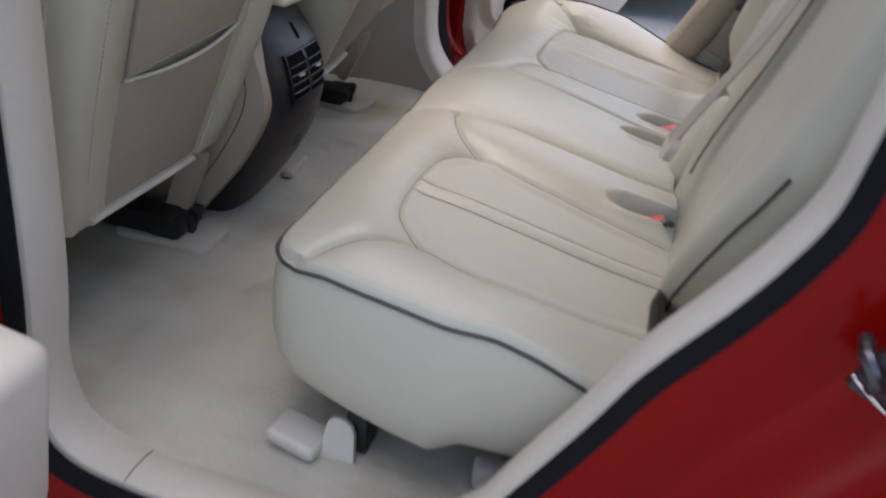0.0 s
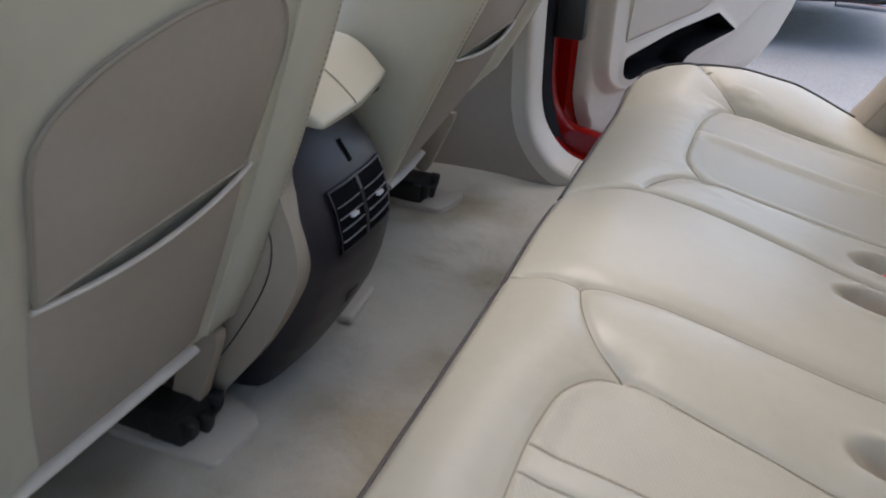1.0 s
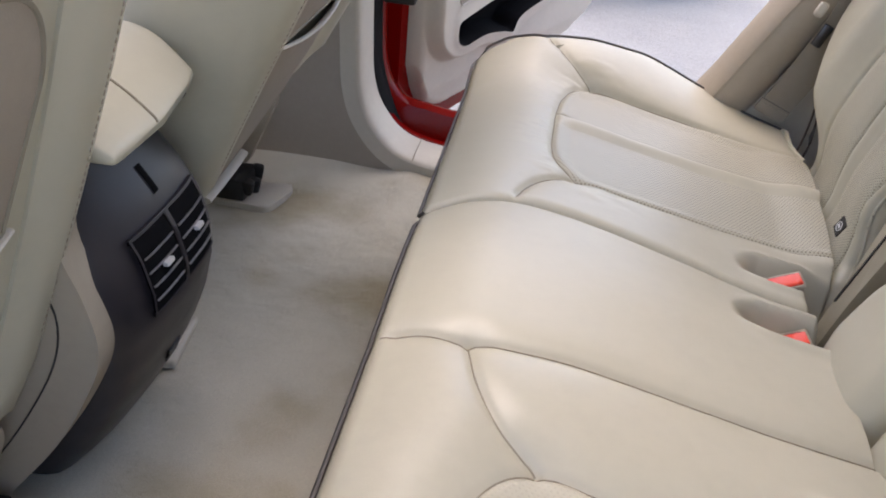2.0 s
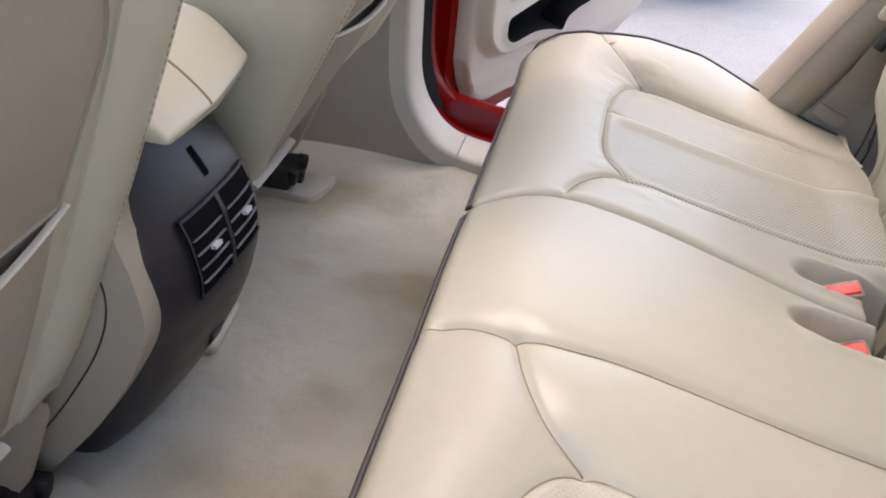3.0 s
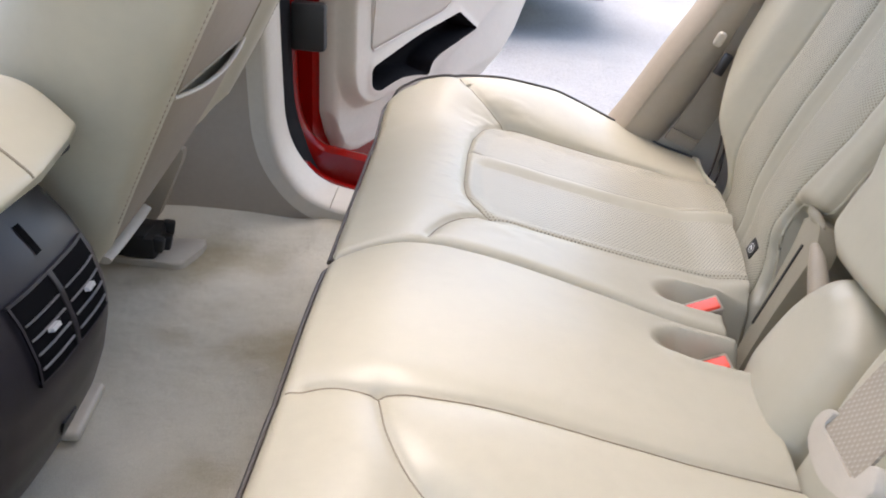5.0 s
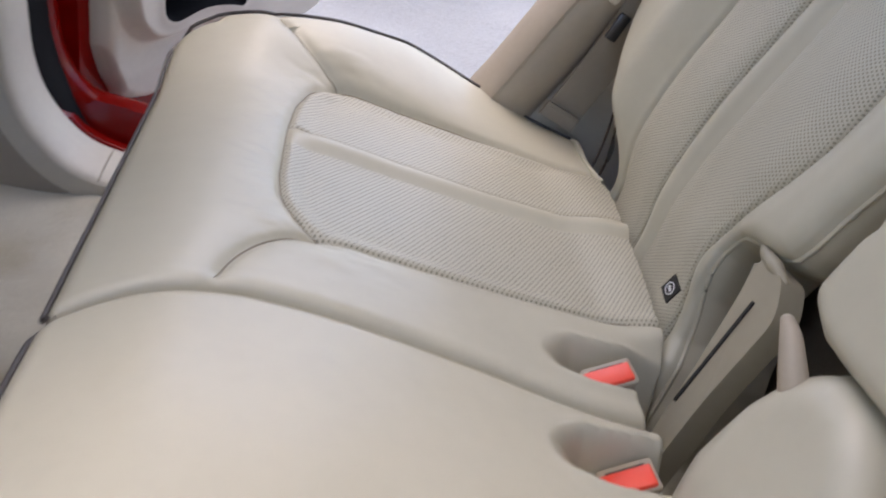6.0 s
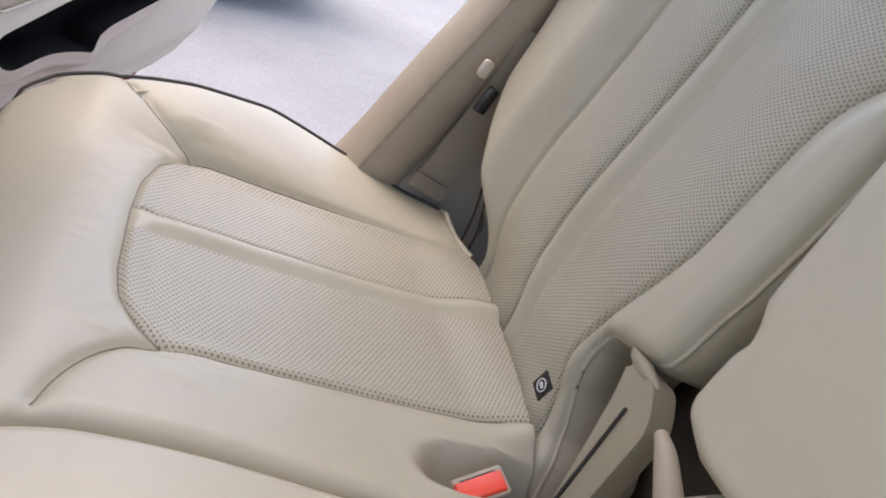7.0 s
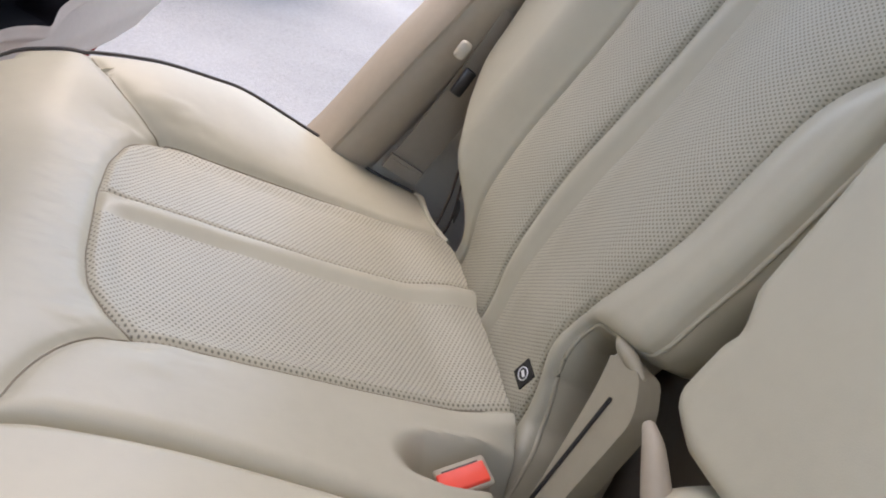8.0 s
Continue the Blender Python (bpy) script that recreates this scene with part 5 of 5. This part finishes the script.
# ---- striker on the red jamb ----
striker = thing("door_striker", (0.325, 0.566, 0.42), "dark steel door striker bolted to the red body", "door striker")
part("plate", box("plate", (0.338, 0.566, 0.476), (0.046, 0.012, 0.066), M_STEEL, 0.005, 2, (0, 25, 0)), striker)
part("loop", tube("loop", smooth_path([(0.306, 0.564, 0.498), (0.304, 0.546, 0.497), (0.307, 0.538, 0.490), (0.313, 0.537, 0.476), (0.324, 0.549, 0.472), (0.332, 0.566, 0.472)], 4), 0.0062, M_STEEL, 8), striker, "polished striker loop")
part("edge", box("edge", (0.322, 0.558, 0.455), (0.044, 0.006, 0.005), M_CHROME, 0.003, 2, (0, 40, 0)), striker, "bright lower edge")
part("bolt", tube("bolt", [(0.353, 0.566, 0.488), (0.353, 0.552, 0.488)], 0.013, M_STEEL, 6), striker, "steel bolt")

# ---- hinge trims between the backrests ----
hinge = thing("backrest_hinge_cover", (0.26, 1.60, 0.22), "beige plastic hinge cover between the two rear backrests", "hinge cover")
th = math.degrees(LEAN_BACK)


def lean_at(y, s, h, x0=0.215):
    p = np.array((x0, 0, 0.22)) + s * UP + h * FORTH
    return (p[0], y, p[2])


def lean_place(x0, h):
    return lambda u, v, w: lean_at(u, v, h + w, x0)


panel = prism("filler_panel", rounded([(1.642, 0.180), (1.602, 0.183), (1.578, 0.158), (1.578, 0.06), (1.568, -0.05), (1.592, -0.05), (1.612, 0.07), (1.630, 0.150)], [0.008, 0.008, 0.016, 0.02, 0.01, 0.01, 0.03, 0.02]), lean_place(0.215, -0.030), 0.026, M_HINGE, 0.007, 3)
fp = part("filler_panel", panel, hinge)
part("slot", prism("slot", rounded([(1.6105, 0.152), (1.6070, 0.152), (1.6015, 0.038), (1.6050, 0.038)], 0.002), lean_place(0.215, -0.006), 0.0035, M_BLACK, 0), fp, "long dark slot")
part("finger", capsule("finger", [lean_at(1.653, 0.187, -0.012), lean_at(1.640, 0.184, -0.009), lean_at(1.622, 0.183, -0.008), lean_at(1.604, 0.180, -0.010)], [0.003, 0.006, 0.007, 0.004], M_HINGE), hinge)
part("finger", capsule("finger", [lean_at(1.542, 0.176, 0.022), lean_at(1.530, 0.169, 0.020), lean_at(1.514, 0.155, 0.016), lean_at(1.500, 0.140, 0.010)], [0.0055, 0.0085, 0.0105, 0.012], M_TRIM_WARM), hinge)
# small dark label on the far backrest
lab = thing("anchor_label", (0.245, 1.706, 0.30), "small black cloth child-seat anchor tag with white emblem", "fabric tag")
pl = np.array((0.272, 0, 0.22)) + 0.075 * UP + 0.0505 * FORTH
part("tag", box("tag", (pl[0], 1.706, pl[2]), (0.002, 0.021, 0.021), M_BLACK, 0.0, 1, (12, th, 0)), lab)
pl = pl + 0.0016 * FORTH
ringp = [Vector(pl + 0.0060 * math.sin(a) * UP) + Vector((0, 1.706 + 0.0066 * math.cos(a), 0)) for a in np.linspace(0, 2 * math.pi, 25)]
part("emblem", tube("emblem", ringp, 0.0006, M_WHITE, 5), lab, "white printed ring")
part("emblem", box("emblem", (pl[0], 1.706, pl[2]), (0.0012, 0.007, 0.0035), M_WHITE, 0.001, 2, (22, th, 0)), lab, "white printed sign")

# small clip in the crease of the near seat
latch = thing("latch_clip", (0.192, 1.182, 0.255), "small black plastic clip in the crease of the rear seat", "clip")
part("body", box("body", (0.192, 1.184, 0.262), (0.013, 0.010, 0.007), M_BLACK, 0.003, 2, (0, -30, 20)), latch)
part("wedge", box("wedge", (0.198, 1.176, 0.266), (0.010, 0.010, 0.004), M_BLACK, 0.002, 2, (20, -40, 30)), latch)

# ---- belts ----
def ribbon(name, pts, wide, half, material, thick=0.0014):
    pts = [Vector(p) for p in pts]
    wide = Vector(wide).normalized()
    rows = []
    for i, p in enumerate(pts):
        t = (pts[min(i + 1, len(pts) - 1)] - pts[max(i - 1, 0)]).normalized()
        w = (wide - t * wide.dot(t)).normalized()
        nrm = t.cross(w)
        rows.append([p - w * half - nrm * thick, p + w * half - nrm * thick, p + w * half + nrm * thick, p - w * half + nrm * thick])
    return loft(name, rows, material, True, True, False)


belt = thing("seat_belt", (0.22, 1.35, 0.25), "beige woven centre seat belt lying on the rear backrest", "seat belt", "seat belts")
webp = smooth_path([lean_at(1.2445, 0.112, 0.0862), lean_at(1.246, 0.127, 0.0866), lean_at(1.250, 0.15, 0.082), lean_at(1.256, 0.20, 0.072), lean_at(1.259, 0.26, 0.060), lean_at(1.255, 0.38, 0.042), lean_at(1.245, 0.60, 0.030)], 6)
part("webbing", ribbon("webbing", webp, (-0.02, 1, 0.0), 0.030, M_WEB), belt, "beige woven webbing")
hook = rounded([(1.286, 0.141), (1.275, 0.146), (1.276, 0.129), (1.216, 0.129), (1.212, 0.150), (1.206, 0.154), (1.192, 0.141), (1.206, 0.115), (1.240, 0.102), (1.273, 0.106), (1.290, 0.117)], [0.006, 0.005, 0.003, 0.003, 0.004, 0.004, 0.010, 0.014, 0.014, 0.012, 0.010], 5)
part("belt_guide", prism("belt_guide", hook, lean_place(0.215, 0.078), 0.012, M_TRIM, 0.002, 2), belt, "cream plastic belt guide")
far_belt = thing("seat_belt", (0.30, 2.17, 0.40), "beige outer seat belt hanging beside the far backrest", "seat belt", "seat belts")
part("belt_guide", box("belt_guide", (0.276, 2.168, 0.468), (0.017, 0.012, 0.026), M_TRIM, 0.007, 3, (0, 20, 0)), far_belt, "cream plastic belt stop")
part("webbing", ribbon("webbing", smooth_path([(0.260, 2.205, 0.268), (0.285, 2.203, 0.326), (0.308, 2.200, 0.386), (0.330, 2.196, 0.45), (0.352, 2.192, 0.52)], 6), (1, 0.0, -0.36), 0.029, M_SHADOW_WEB), far_belt, "beige woven webbing, coloured darker for shade")
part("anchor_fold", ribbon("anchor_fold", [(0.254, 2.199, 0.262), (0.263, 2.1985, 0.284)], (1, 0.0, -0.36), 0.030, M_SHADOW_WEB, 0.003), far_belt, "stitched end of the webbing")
part("stitching", stitches("stitching", [(0.238, 2.1945, 0.288), (0.291, 2.1945, 0.268)], 0.0012, M_TRIM_WARM), far_belt, "row of pale stitches")
part("tongue", box("tongue", (0.292, 2.170, 0.425), (0.018, 0.008, 0.040), M_STEEL, 0.003, 2, (0, 20, 0)), far_belt, "dark steel belt tongue")
cords = thing("elastic_cord", (0.290, 2.09, 0.24), "thin dark brown looped cord beside the far backrest", "cord")
for shift, at in ((0.0, 2.100), (0.009, 2.086)):
    part("strand", tube("strand", smooth_path([(0.290 + shift, at, 0.228), (0.2955 + shift, at, 0.262), (0.298 + 0.5 * shift, at, 0.300), (0.2975, at + 0.003, 0.345), (0.298, at + 0.012, 0.385)], 6), 0.0019, M_CORD, 6), cords)
tab = tagged(part("fabric_tab", prism("fabric_tab", rounded([(-0.010, -0.012), (0.008, -0.002), (0.011, 0.014), (-0.003, 0.006)], 0.003), lambda u, v, w: (0.289 + 0.3 * v, 2.048 + u - w, 0.292 + v), 0.003, M_BLACK, 0.001)), "small black fabric tab at the foot of the far backrest", "fabric tab")

# ---- floor anchors beside the near cushion ----
anchor = thing("floor_anchor", (-0.27, 0.83, 0.0), "cream plastic seat anchor cover on the carpet", "anchor cover")
part("cover", box("cover", (-0.236, 0.785, 0.020), (0.078, 0.060, 0.026), M_TRIM, 0.009, 3, (0, 8, -8)), anchor)
part("tongue", prism("tongue", rounded([(-0.203, -0.006), (-0.150, -0.006), (-0.158, 0.060), (-0.195, 0.066)], [0.003, 0.003, 0.016, 0.018]), lambda u, v, w: (u, 0.772 + 0.25 * v + w, v), 0.010, M_TRIM, 0.004), anchor)
part("bracket", box("bracket", (-0.158, 0.822, 0.035), (0.03, 0.05, 0.07), M_BLACK, 0.004), anchor, "black steel bracket")
tagged(part("floor_anchor", box("floor_anchor", (0.050, 0.808, 0.026), (0.085, 0.035, 0.040), M_TRIM, 0.010, 3, (0, 0, 8))), "cream plastic anchor end beside the cushion", "anchor cover")

# ---- outside ----
M_DARK_PAINT = plastic("dark_grey_car_paint", (0.020, 0.022, 0.028), 0.25, 900.0, 0.0, 0.3, 0.6)
car = thing("parked_car", (-1.5, 6.6, GROUND_Z), "dark grey car parked alongside on the concrete", "car")
CAR_ROWS = [(-3.70, -0.05, 0.15, 0.55), (-3.62, -0.10, 0.30, 0.74), (-3.30, -0.14, 0.42, 0.86), (-2.6, -0.16, 0.50, 0.88), (-1.0, -0.16, 0.55, 0.88), (0.10, -0.15, 0.56, 0.87), (0.48, -0.13, 0.55, 0.82), (0.66, -0.09, 0.50, 0.70), (0.74, -0.02, 0.40, 0.52)]


def car_ring(x, low, top, half):
    pts = [(-half * 0.90, low), (-half, low + 0.10), (-half * 1.01, 0.5 * (low + top)), (-half * 0.97, top - 0.06), (-half * 0.86, top), (0, top + 0.03)]
    pts += [(-a, b) for a, b in reversed(pts[:-1])] + [(half * 0.5, low - 0.03), (-half * 0.5, low - 0.03)]
    return [(x, 6.62 + a, b) for a, b in pts]


part("body", loft("body", [car_ring(*k) for k in CAR_ROWS], M_DARK_PAINT, True, True), car)
CABIN = [(-2.75, 0.50, 0.62), (-2.1, 0.98, 0.58), (-1.4, 1.06, 0.57), (-0.5, 1.03, 0.57), (0.15, 0.80, 0.58), (0.50, 0.53, 0.60)]
part("cabin", loft("cabin", [[(x, 6.62 - h, 0.48), (x, 6.62 - 0.88 * h, max(0.49, z - 0.04)), (x, 6.62 - 0.7 * h, z), (x, 6.62 + 0.7 * h, z), (x, 6.62 + 0.88 * h, max(0.49, z - 0.04)), (x, 6.62 + h, 0.48)] for x, z, h in CABIN], M_DARK_PAINT, True, True), car, "dark glazed cabin")
for x in (-2.85, -0.38):
    for y in (5.84, 7.40):
        wheel = part("wheel", tube("wheel", [(x, y - 0.10, GROUND_Z + 0.33), (x, y + 0.10, GROUND_Z + 0.33)], 0.22, M_STEEL, 24), car, "steel wheel rim")
        tyre = [[(x + r * math.cos(a), y + b, GROUND_Z + 0.33 + r * math.sin(a)) for r, b in ((0.215, -0.11), (0.31, -0.115), (0.33, -0.08), (0.33, 0.08), (0.31, 0.115), (0.215, 0.11))] for a in np.linspace(0, 2 * math.pi, 33)]
        part("tyre", loft("tyre", tyre, M_RUBBER), wheel, "black rubber tyre")
tip = [[(x, 6.06 + r * math.cos(a), -0.165 + 0.62 * r * math.sin(a)) for a in np.linspace(0, 2 * math.pi, 17)[:-1]] for x, r in ((0.30, 0.060), (0.60, 0.066), (0.63, 0.068), (0.63, 0.058), (0.45, 0.056))]
part("exhaust_tip", loft("exhaust_tip", tip, M_CHROME, True), car, "bright chrome exhaust tip")
# distant patch of sunlit concrete, put in as a thin white strip
tagged(part("sunlit_strip", box("sunlit_strip", (1.28, 10.6, GROUND_Z + 0.004), (0.12, 2.6, 0.006), M_WHITE, 0.0)), "white strip painted as a sunlit patch of the concrete", "parking line", kind="structure")
